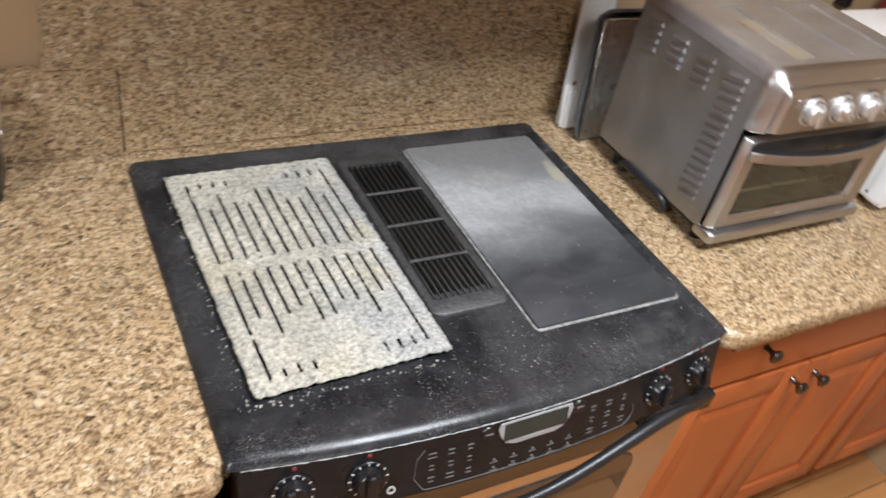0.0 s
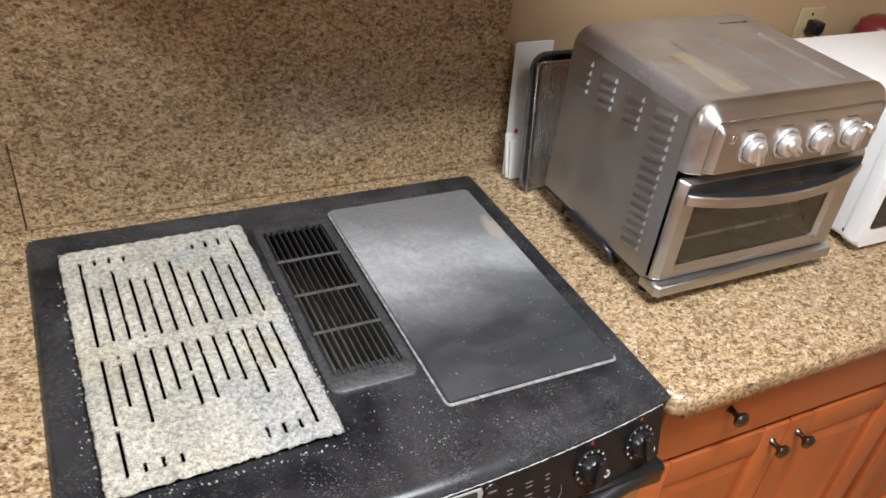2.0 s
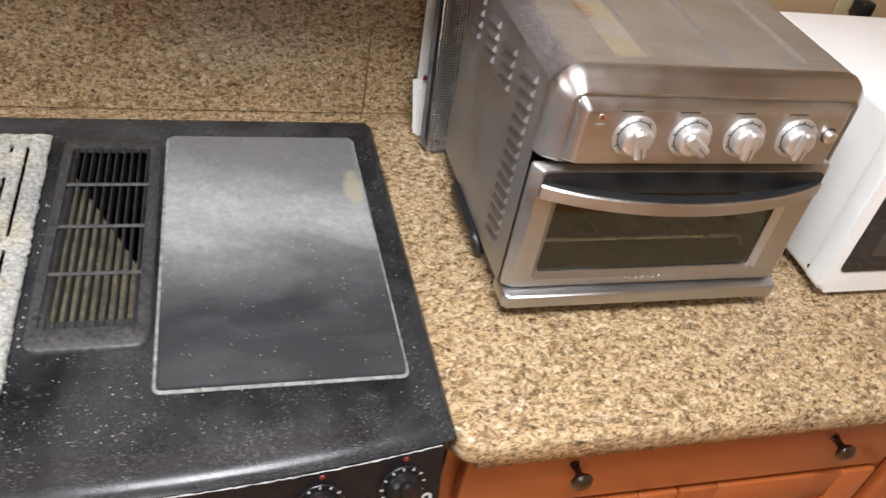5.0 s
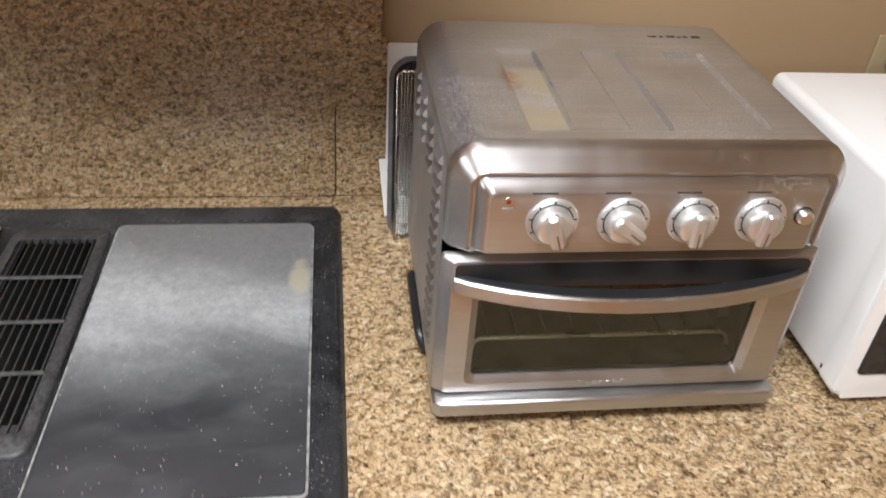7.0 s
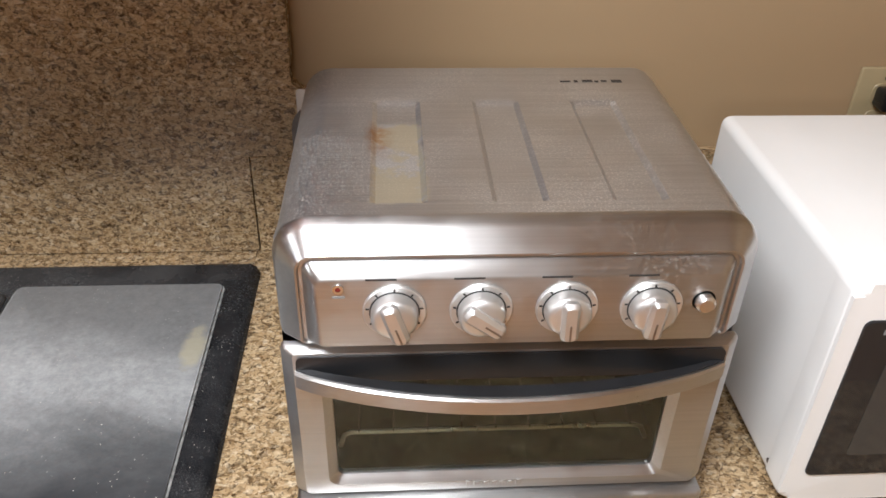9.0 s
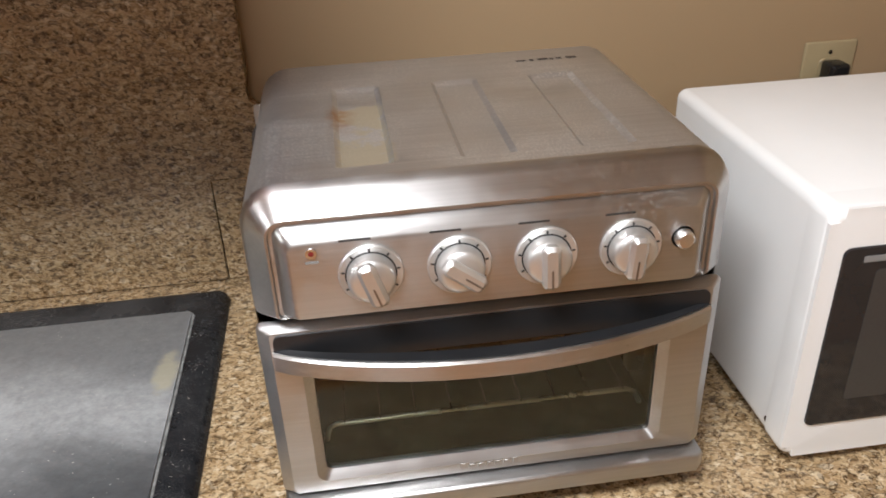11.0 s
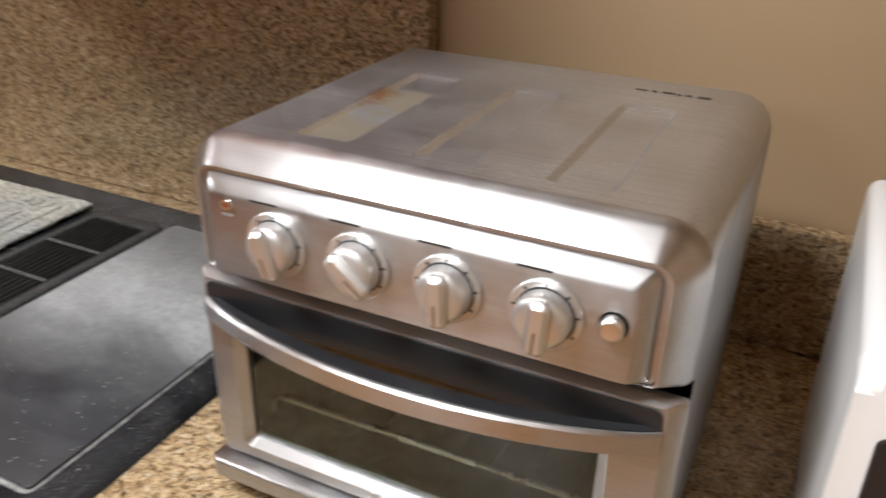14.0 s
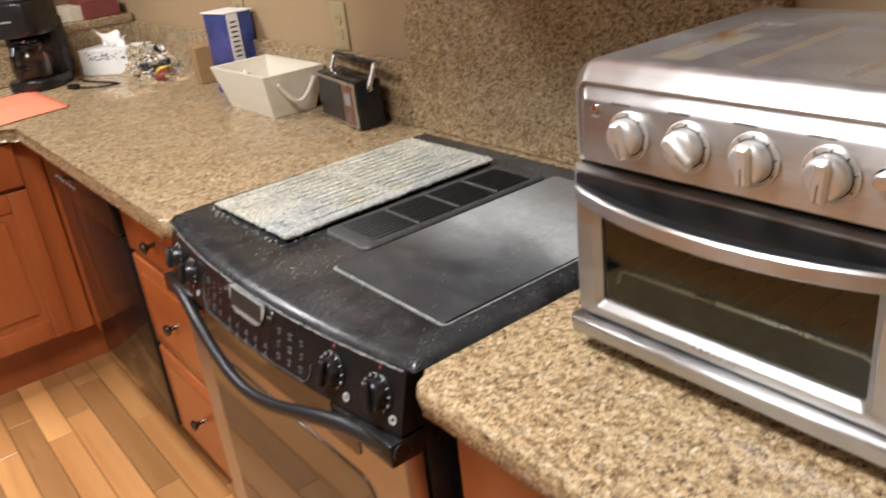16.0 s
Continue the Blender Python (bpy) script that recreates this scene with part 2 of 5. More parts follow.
def crust():
    """Chalky cream and bluish crust."""
    n = Nodes("crust")
    grain = n.noise(520, 3, 0.75)
    lumps = n.noise(150, 4, 0.7)
    big = n.noise(13, 4, 0.6, None, 0.6)
    tint = n.noise(9, 2, 0.5, n.mapped((1, 1, 1), (7.3, 2.2, 0)))
    c = n.ramp(big, [(0.3, (0.44, 0.43, 0.37)), (0.48, (0.58, 0.555, 0.46)), (0.68, (0.7, 0.67, 0.56))])
    side = n.math("ADD", n.math("ADD", n.math("MULTIPLY", n.axis(0), 2.4), n.math("MULTIPLY", n.axis(1), -0.5)), n.math("MULTIPLY", tint, 0.9))
    c = n.mix(n.ramp(side, [(0.5, 0.0), (0.74, 0.42)]), c, (0.39, 0.43, 0.485))
    c = n.mix(n.ramp(tint, [(0.32, 0.26), (0.44, 0.0)]), c, (0.62, 0.54, 0.32))
    c = n.mix(1.0, c, n.ramp(lumps, [(0.34, 0.5), (0.58, 1.15)]), "MULTIPLY")
    c = n.mix(1.0, c, n.ramp(grain, [(0.34, 0.5), (0.6, 1.15)]), "MULTIPLY")
    n.bump(n.math("ADD", grain, n.math("MULTIPLY", lumps, 1.5)), 1.0, 0.0026)
    return n.done(c, 0.9)


def paint(name, colour):
    n = Nodes(name)
    f = n.noise(240, 3, 0.6)
    n.bump(f, 0.06, 0.001)
    big = n.noise(2.2, 4)
    return n.done(n.ramp(big, [(0.3, tuple(c * 0.95 for c in colour)), (0.7, colour)]), 0.62)


def glass(name, tint=(0.9, 0.95, 0.92), rough=0.0):
    m = bpy.data.materials.new(name)
    m.use_nodes = True
    b = m.node_tree.nodes["Principled BSDF"]
    b.inputs["Base Color"].default_value = (*tint, 1)
    b.inputs["Transmission Weight"].default_value, b.inputs["Roughness"].default_value, b.inputs["IOR"].default_value = 1.0, rough, 1.45
    return m


GRANITE = granite()
CHERRY = wood("cherry_wood", (0.25, 0.062, 0.015), (0.45, 0.13, 0.034), "z", vary=0.15)
CHERRY_X = wood("cherry_wood_across", (0.25, 0.062, 0.015), (0.45, 0.13, 0.034), "x", vary=0.15)
OAK = wood("oak_floor", (0.42, 0.18, 0.055), (0.68, 0.36, 0.13), "x", 0.8, 0.3, 1.2)
WALL = paint("cream_paint", (0.365, 0.255, 0.142))
CEILING = paint("ceiling_paint", (0.82, 0.8, 0.76))
STEEL_X = brushed("brushed_steel", (0.5, 0.495, 0.49), 0.3, "x", 0.35, 0.6)
STEEL_SIDE = brushed("side_steel", (0.44, 0.445, 0.455), 0.42, "y", 0.4)
STEEL_TOP = oven_top_steel()
CHROME = plain("polished_metal", (0.78, 0.77, 0.76), 0.3, 1.0)
WIRE = plain("rack_wire", (0.55, 0.53, 0.48), 0.28, 1.0)
SATIN = plain("satin_knob_metal", (0.66, 0.66, 0.65), 0.38, 0.86, spread=0.05)
BLACK = plain("black_plastic", (0.009, 0.009, 0.01), 0.26, bump=0.1, Specular_IOR_Level=0.4)
SLATE = plain("dark_grey_plastic", (0.013, 0.0135, 0.015), 0.36)
ENAMEL = black_enamel()
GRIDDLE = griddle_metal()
CRUST = crust()
DUST = plain("settled_dust", (0.22, 0.22, 0.21), 0.8, spread=0.6, scale=90, bump=0.4)
SEAM = plain("seam_dust", (0.4, 0.4, 0.39), 0.85, spread=0.5, scale=260, bump=0.4)
VENT = plain("dusty_vent_metal", (0.04, 0.04, 0.04), 0.5, spread=0.7, scale=160, bump=0.4)
FILTER = plain("greasy_filter_mesh", (0.3, 0.26, 0.17), 0.55, spread=0.4, scale=120, bump=0.5)
PANEL = plain("panel_black", (0.009, 0.009, 0.01), 0.3, spread=0.3, Specular_IOR_Level=0.25)
PRINT = plain("worn_panel_print", (0.13, 0.13, 0.128), 0.6)
DIAL = plain("dial_print", (0.5, 0.5, 0.49), 0.5)
LEGEND = plain("panel_print", (0.22, 0.22, 0.215), 0.6)
TRIM = plain("panel_trim", (0.13, 0.13, 0.13), 0.4)
BEZEL = plain("display_bezel", (0.26, 0.26, 0.255), 0.4)
SCREEN = plain("display_glass", (0.02, 0.028, 0.026), 0.1)
RED = plain("red_mark", (0.18, 0.018, 0.018), 0.4)
WHITE = plain("white_enamel", (0.8, 0.8, 0.79), 0.22, spread=0.02, scale=8)
MICRO_GLASS = plain("smoked_glass", (0.018, 0.018, 0.02), 0.07)
MICRO_SCREEN = plain("door_mesh", (0.045, 0.044, 0.043), 0.12, spread=0.05, scale=300)
CAVITY = plain("oven_cavity", (0.036, 0.048, 0.036), 0.5, 0.1, spread=0.5, scale=45)
PANE = glass("door_glass", (0.72, 0.8, 0.74))
CLEAR = glass("clear_plastic", (0.95, 0.95, 0.95), 0.03)
CARAFE = glass("carafe_glass", (0.8, 0.8, 0.8))
PAPER = plain("white_card", (0.72, 0.71, 0.68), 0.7, spread=0.06, scale=12)
PAN = plain("nonstick_pan", (0.15, 0.15, 0.152), 0.4, 0.6, spread=0.3)
ALMOND = plain("almond_plastic", (0.36, 0.29, 0.165), 0.4, spread=0.04)
PEWTER = plain("dark_pewter", (0.12, 0.11, 0.1), 0.28, 1.0)
BIN = wood("whitewashed_wood", (0.58, 0.52, 0.42), (0.76, 0.71, 0.6), "x", rough=0.6, vary=0.1)
ROPE = plain("cotton_rope", (0.68, 0.63, 0.52), 0.9, spread=0.2, scale=200, bump=0.6)
CARDBOARD = plain("brown_cardboard", (0.3, 0.18, 0.085), 0.8, spread=0.12)
BLUE = plain("printed_blue_card", (0.03, 0.05, 0.2), 0.35, spread=0.6, scale=14)
ORANGE = plain("orange_paper", (0.85, 0.22, 0.12), 0.75, spread=0.04)
WALNUT = wood("radio_veneer", (0.08, 0.03, 0.02), (0.16, 0.065, 0.04), "z", vary=0.1)
DOOR_GLASS = plain("oven_door_glass", (0.03, 0.028, 0.026), 0.05, 0.0, spread=0.1, Specular_IOR_Level=0.9)
RANGE_STEEL = brushed("range_door_steel", (0.6, 0.55, 0.5), 0.3, "x")
DISHWASHER = plain("dishwasher_black", (0.008, 0.008, 0.009), 0.1, spread=0.2, Specular_IOR_Level=0.25)
INK = plain("black_marker", (0.03, 0.03, 0.03), 0.5)
YELLOW = plain("wrapper_yellow", (0.7, 0.5, 0.08), 0.4)
# near-black without gloss, standing in for deep shade behind slots and gaps
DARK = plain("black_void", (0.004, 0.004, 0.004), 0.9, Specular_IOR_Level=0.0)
DUSTY_BAR = plain("vent_bar_metal", (0.055, 0.055, 0.053), 0.55, spread=0.5, scale=120)
SATIN_LINE = plain("pointer_line", (0.3, 0.3, 0.3), 0.4, 1.0)
SLAT = plain("vent_slat_metal", (0.028, 0.028, 0.027), 0.5, spread=0.5, scale=120, bump=0.2)

# ---- helpers ----


def base_of(ob):
    v = Vector((0, 0, 0))
    while ob:
        v += ob.location
        ob = ob.parent
    return v


def finish(bm, name, material, smooth=40):
    me = bpy.data.meshes.new(name)
    bmesh.ops.recalc_face_normals(bm, faces=bm.faces)
    bm.to_mesh(me)
    bm.free()
    me.materials.append(material)
    if smooth:
        for p in me.polygons:
            p.use_smooth = True
        me.set_sharp_from_angle(angle=radians(smooth))
    return me


def part(name, bm, material, parent, label="", smooth=40):
    """One mesh, built in world metres, under a thing or a part."""
    b = base_of(parent)
    bmesh.ops.translate(bm, vec=-b, verts=bm.verts)
    ob = new(name, finish(bm, name, material, smooth))
    ob.parent = parent
    return tagged(ob, label)


def thing(name, at, label, category, group="", kind=""):
    ob = new(name)
    ob.empty_display_size = 0.05
    ob.location = at
    return tagged(ob, label, category, group, kind)


def single(name, bm, material, at, label, category="", group="", kind="", smooth=40):
    bmesh.ops.translate(bm, vec=-Vector(at), verts=bm.verts)
    ob = new(name, finish(bm, name, material, smooth))
    ob.location = at
    return tagged(ob, label, category, group, kind)


def box(x0, x1, y0, y1, z0, z1, bevel=0.0, seg=2, bm=None):
    bm = bm or bmesh.new()
    made = bmesh.ops.create_cube(bm, size=1.0)["verts"]
    for v in made:
        v.co = Vector(((x0 + x1) / 2 + v.co.x * (x1 - x0), (y0 + y1) / 2 + v.co.y * (y1 - y0), (z0 + z1) / 2 + v.co.z * (z1 - z0)))
    if bevel:
        edges = list({e for v in made for e in v.link_edges})
        bmesh.ops.bevel(bm, geom=edges, offset=bevel, segments=seg, profile=0.5, affect="EDGES")
    return bm


def prism(points, axis, a, b, bevel=0.0, seg=2, bm=None, which=None):
    """A flat outline pushed along an axis. which: picks the rim edges that are rounded."""
    bm = bm or bmesh.new()

    def at(p, h):
        return {"x": (h, p[0], p[1]), "y": (p[0], h, p[1]), "z": (p[0], p[1], h)}[axis]

    lo, hi = [bm.verts.new(at(p, a)) for p in points], [bm.verts.new(at(p, b)) for p in points]
    n = len(points)
    fl, fh = bm.faces.new(lo[::-1]), bm.faces.new(hi)
    for i in range(n):
        bm.faces.new((lo[i], lo[(i + 1) % n], hi[(i + 1) % n], hi[i]))
    if bevel:
        edges = [e for f in (fl, fh) for e in f.edges]
        if which:
            edges = [e for e in edges if which((e.verts[0].co + e.verts[1].co) / 2)]
        bmesh.ops.bevel(bm, geom=edges, offset=bevel, segments=seg, profile=0.5, affect="EDGES")
    return bm


def rounded(x0, x1, y0, y1, r, n=5):
    pts = []
    for cx, cy, a in ((x1 - r, y1 - r, 0), (x0 + r, y1 - r, 90), (x0 + r, y0 + r, 180), (x1 - r, y0 + r, 270)):
        for i in range(n + 1):
            t = radians(a + 90 * i / n)
            pts.append((cx + r * math.cos(t), cy + r * math.sin(t)))
    return pts


def lathe(profile, n=24, bm=None, at=None):
    """Radius and height pairs, turned round z, then set by the pose at."""
    bm = bm or bmesh.new()
    rings, made = [], []
    for r, h in profile:
        if r < 1e-6:
            ring = [bm.verts.new((0, 0, h))]
        else:
            ring = [bm.verts.new((r * math.cos(2 * math.pi * i / n), r * math.sin(2 * math.pi * i / n), h)) for i in range(n)]
        rings.append(ring)
        made += ring
    for a, b in zip(rings, rings[1:]):
        for i in range(n):
            j = (i + 1) % n
            if len(a) == 1 and len(b) > 1:
                bm.faces.new((a[0], b[i], b[j]))
            elif len(b) == 1 and len(a) > 1:
                bm.faces.new((a[i], a[j], b[0]))
            elif len(a) > 1:
                bm.faces.new((a[i], a[j], b[j], b[i]))
    if at is not None:
        bmesh.ops.transform(bm, matrix=at, verts=made)
    return bm


def tube(points, r, n=8, bm=None, wide=1.0):
    """A round bar along points; wide stretches it sideways."""
    bm = bm or bmesh.new()
    pts = [Vector(p) for p in points]
    rings = []
    for i, p in enumerate(pts):
        d = (pts[min(i + 1, len(pts) - 1)] - pts[max(i - 1, 0)]).normalized()
        side = d.cross(Vector((0, 0, 1)))
        side = side.normalized() if side.length > 1e-3 else Vector((1, 0, 0))
        up = side.cross(d).normalized()
        rr = r[i] if isinstance(r, (list, tuple)) else r
        rings.append([bm.verts.new(p + side * rr * wide * math.cos(2 * math.pi * k / n) + up * rr * math.sin(2 * math.pi * k / n)) for k in range(n)])
    for a, b in zip(rings, rings[1:]):
        for k in range(n):
            bm.faces.new((a[k], a[(k + 1) % n], b[(k + 1) % n], b[k]))
    bm.faces.new(rings[0][::-1])
    bm.faces.new(rings[-1])
    return bm


def sheet(nu, nv, place, bm=None, keep=None):
    """A grid of quads; place(u, v) gives each corner, u and v from 0 to 1."""
    bm = bm or bmesh.new()
    g = [[bm.verts.new(place(i / nu, j / nv)) for j in range(nv + 1)] for i in range(nu + 1)]
    for i in range(nu):
        for j in range(nv):
            if keep is None or keep((i + 0.5) / nu, (j + 0.5) / nv):
                bm.faces.new((g[i][j], g[i + 1][j], g[i + 1][j + 1], g[i][j + 1]))
    loose = [v for v in bm.verts if not v.link_faces]
    bmesh.ops.delete(bm, geom=loose, context="VERTS")
    return bm


def smoothstep(a, b, v):
    t = min(1.0, max(0.0, (v - a) / (b - a)))
    return t * t * (3 - 2 * t)


FACE = Matrix.Rotation(radians(90), 4, "X")  # turns +z to face -y


def facing(x, y, z, turn=0.0):
    """A pose on an upright front, its z axis out of it."""
    return Matrix.Translation((x, y, z)) @ FACE @ Matrix.Rotation(radians(turn), 4, "Z")

# ---- room ----
TOP = 0.905  # worktop height
SLAB = 0.05  # face of the stone behind the range
PAINT = 0.075  # face of the painted wall
LEFT, RIGHT, REAR, HIGH = -2.05, 1.90, -6.0, 2.4

wall_back = single("wall_back", box(LEFT - 3.2, RIGHT + 0.12, PAINT, PAINT + 0.12, -0.1, HIGH), WALL, (0, PAINT, 0), "cream painted kitchen wall behind the worktop", "wall", kind="structure")
wall_right = single("wall_right", box(RIGHT, RIGHT + 0.12, REAR, PAINT, -0.1, HIGH), WALL, (RIGHT, -1.5, 0), "cream painted side wall beside the microwave", "wall", kind="structure")
# unseen walls added to close the room: set far off, front one paler for bounce
wall_left = single("wall_left", box(LEFT - 3.32, LEFT - 3.2, REAR, PAINT, -0.1, HIGH), WALL, (LEFT - 3.2, -1.5, 0), "unseen cream far side wall closing the room", "wall", kind="structure")
wall_front = single("wall_front", box(LEFT - 3.2, RIGHT, REAR - 0.12, REAR, -0.1, HIGH), CEILING, (0, REAR, 0), "unseen pale wall closing the room across the kitchen", "wall", kind="structure")
ceiling = single("ceiling", box(LEFT - 3.2, RIGHT, REAR, PAINT, HIGH, HIGH + 0.1), CEILING, (0, -1.5, HIGH), "white painted ceiling", "ceiling", kind="structure")
floor = single("floor", box(LEFT - 3.2, RIGHT, REAR, PAINT, -0.1, -0.004), DARK, (0, -1.5, 0), "golden oak plank floor", "floor", kind="structure")


def plank_mesh(length):
    bm = box(-length / 2, length / 2, -0.0391, 0.0391, -0.012, 0.0, 0.0012, 1)
    return finish(bm, "plank", OAK, 0)


def lay_floor():
    rng = random.Random(4)
    lengths = (0.55, 0.75, 0.95, 1.2)
    meshes = {v: plank_mesh(v) for v in lengths}
    y = -0.5
    while y > -1.75:
        x = -1.75 + rng.uniform(-0.5, 0)
        while x < 1.9:
            v = rng.choice(lengths)
            if x + v > RIGHT - 0.002:  # cut to fit the wall
                v = round(RIGHT - 0.002 - x, 4)
                if v < 0.02:
                    break
                meshes[v] = plank_mesh(v)
            ob = new("plank", meshes[v])
            ob.parent = floor
            ob.location = (x + v / 2, y + 1.5, rng.uniform(-0.0006, 0.0004))
            x += v + 0.0018
        y -= 0.0802
    bm = bmesh.new()
    while y > REAR:
        x = LEFT - 3.2 + rng.uniform(-0.5, 0)
        while x < 1.9:
            v = rng.choice(lengths)
            box(max(x, LEFT - 3.19), min(x + v, RIGHT - 0.002), y - 0.0391, y + 0.0391, -0.012, 0.0, bm=bm)
            x += v + 0.0018
        y -= 0.0802
    y = 0.02
    while y > -1.75:  # beyond the half wall
        box(LEFT - 3.19, LEFT - 0.35, y - 0.0391, y + 0.0391, -0.012, 0.0, bm=bm)
        y -= 0.0802
    rest = part("far_planks", bm, OAK, floor, smooth=0)
    tagged(rest, kind="stuff")


# stone behind the range: wide above, narrow between the low strips
def ogee(side):
    c, h = 0.385, 0.452
    pts = [(h + 0.024, 1.0625), (h + 0.022, 1.085), (h + 0.014, 1.105), (h + 0.012, 1.125), (h + 0.018, 1.14), (h + 0.016, 1.152), (h - 0.002, 1.166), (h - 0.004, 1.18), (h, 1.2), (h, 1.5)]
    return [(c + side * (x + (0.016 if side < 0 else 0)), z) for x, z in pts]


outline = [(0.002, TOP + 0.001), (0.768, TOP + 0.001), (0.768, 1.0625)] + ogee(1) + ogee(-1)[::-1] + [(0.002, 1.0625)]
stone_slab = single("stone_splashback", prism(outline, "y", SLAB, PAINT - 0.002, 0.0012, 1), GRANITE, (0.385, SLAB, TOP),
                    "tall brown speckled stone splashback with curved lower corners", "splashback", kind="structure", smooth=0)
for nm, a, b in (("left", LEFT, 0.0), ("right", 0.77, RIGHT)):
    single(f"stone_upstand_{nm}", box(a, b, SLAB + 0.0005, PAINT - 0.002, TOP + 0.001, 1.061, 0.0015, 1), GRANITE, ((a + b) / 2, SLAB, TOP),
           "low brown speckled stone upstand along the wall", "upstand", kind="structure", smooth=0)
single("stone_upstand_side", box(LEFT - 0.02, LEFT, -2.2, PAINT - 0.002, TOP + 0.001, 1.061, 0.0015, 1), GRANITE, (LEFT, -1.0, TOP),
       "low brown speckled stone upstand under the raised ledge", "upstand", kind="structure", smooth=0)
single("raised_ledge", prism(rounded(LEFT - 0.34, LEFT + 0.004, -2.2, PAINT - 0.004, 0.02), "z", 1.062, 1.092, 0.008, 3), GRANITE, (LEFT - 0.15, -1.0, 1.062),
       "raised speckled stone bar ledge", "ledge", kind="structure")
single("ledge_wall", box(LEFT - 0.3, LEFT - 0.021, -2.2, PAINT - 0.002, 0, 1.0615), WALL, (LEFT - 0.15, -1.0, 0), "cream half wall under the ledge", "wall", kind="structure")


def corner(cx, cy, r, a0, a1, n=6):
    return [(cx + r * math.cos(radians(a0 + (a1 - a0) * i / n)), cy + r * math.sin(radians(a0 + (a1 - a0) * i / n))) for i in range(n + 1)]


FRONT = -0.624
pts = [(0.764, PAINT - 0.003), (0.764, -0.59)] + corner(0.774 + 0.028, FRONT + 0.028, 0.028, 180, 270) + [(RIGHT - 0.002, FRONT), (RIGHT - 0.002, PAINT - 0.003)]
single("worktop_right", prism(pts, "z", TOP - 0.04, TOP, 0.0165, 5, which=lambda c: c.y < -0.597 and c.x < RIGHT - 0.02), GRANITE, (1.3, -0.3, TOP),
       "brown and cream speckled stone worktop with a rounded edge", "worktop", kind="structure")
EDGE = -1.28
pts = [(0.006, -0.59), (0.006, PAINT - 0.003), (LEFT + 0.002, PAINT - 0.003), (LEFT + 0.002, -2.2), (EDGE, -2.2)] + [(EDGE, FRONT - 0.05)] + corner(EDGE + 0.05, FRONT - 0.05, 0.05, 180, 90)[1:] + corner(-0.004 - 0.028, FRONT + 0.028, 0.028, 270, 360)
single("worktop_left", prism(pts, "z", TOP - 0.04, TOP, 0.0165, 5, which=lambda c: c.y < -0.597 and c.x > LEFT + 0.02), GRANITE, (-1.0, -0.3, TOP),
       "brown and cream speckled stone worktop turning a corner", "worktop", kind="structure")
single("worktop_strip", box(0.0065, 0.7635, 0.004, PAINT - 0.003, TOP - 0.04, TOP - 0.0005), GRANITE, (0.385, 0.03, TOP), "narrow strip of speckled stone behind the range", "worktop", kind="structure", smooth=0)

# ---- cabinets ----


def mushroom(x, y, z, parent):
    bm = lathe([(0, 0.0), (0.007, 0.0), (0.0055, 0.004), (0.0045, 0.012), (0.006, 0.017), (0.0135, 0.023), (0.0145, 0.027), (0.011, 0.0315), (0.004, 0.0335), (0, 0.034)], 20, at=facing(x, y, z))
    return part("knob", bm, PEWTER, parent, "dark pewter knob", 50)


def slab_front(name, x0, x1, z0, z1, y, parent):
    """Flat drawer front with a stepped, rounded edge."""
    bm = box(x0, x1, y, y + 0.02, z0, z1, 0.005, 3)
    return part(name, bm, CHERRY_X, parent)


def panel_door(x0, x1, z0, z1, y, parent):
    """Raised panel door: stiles, rails, a bevelled centre."""
    f = 0.06
    door = part("door", box(x0 + f - 0.004, x1 - f + 0.004, y + 0.008, y + 0.018, z0 + f - 0.004, z1 - f + 0.004), CHERRY, parent)
    for a, b in ((x0, x0 + f), (x1 - f, x1)):
        part("stile", box(a, b, y, y + 0.02, z0, z1, 0.003, 2), CHERRY, door)
    for a, b in ((z0, z0 + f), (z1 - f, z1)):
        part("rail", box(x0 + f, x1 - f, y + 0.0006, y + 0.02, a, b, 0.003, 2), CHERRY_X, door)
    bm = bmesh.new()
    ins = f + 0.002
    rings = []
    for d, yy in ((ins, y + 0.0078), (ins + 0.006, y + 0.0075), (ins + 0.034, y + 0.002), (ins + 0.038, y + 0.002)):
        rings.append([bm.verts.new(p) for p in ((x0 + d, yy, z0 + d), (x1 - d, yy, z0 + d), (x1 - d, yy, z1 - d), (x0 + d, yy, z1 - d))])
    for a, b in zip(rings, rings[1:]):
        for i in range(4):
            bm.faces.new((a[i], a[(i + 1) % 4], b[(i + 1) % 4], b[i]))
    bm.faces.new(rings[-1])
    part("raised_panel", bm, CHERRY, door, smooth=0)
    return door


def base_carcass(x0, x1, parent, y=-0.565):
    part("carcass", box(x0, x1, y, 0.04, 0.165, TOP - 0.042), CHERRY, parent, smooth=0)
    part("toe_kick", box(x0, x1, y + 0.1, y + 0.11, 0.0, 0.165), CHERRY_X, parent, smooth=0)


DOORS = -0.587


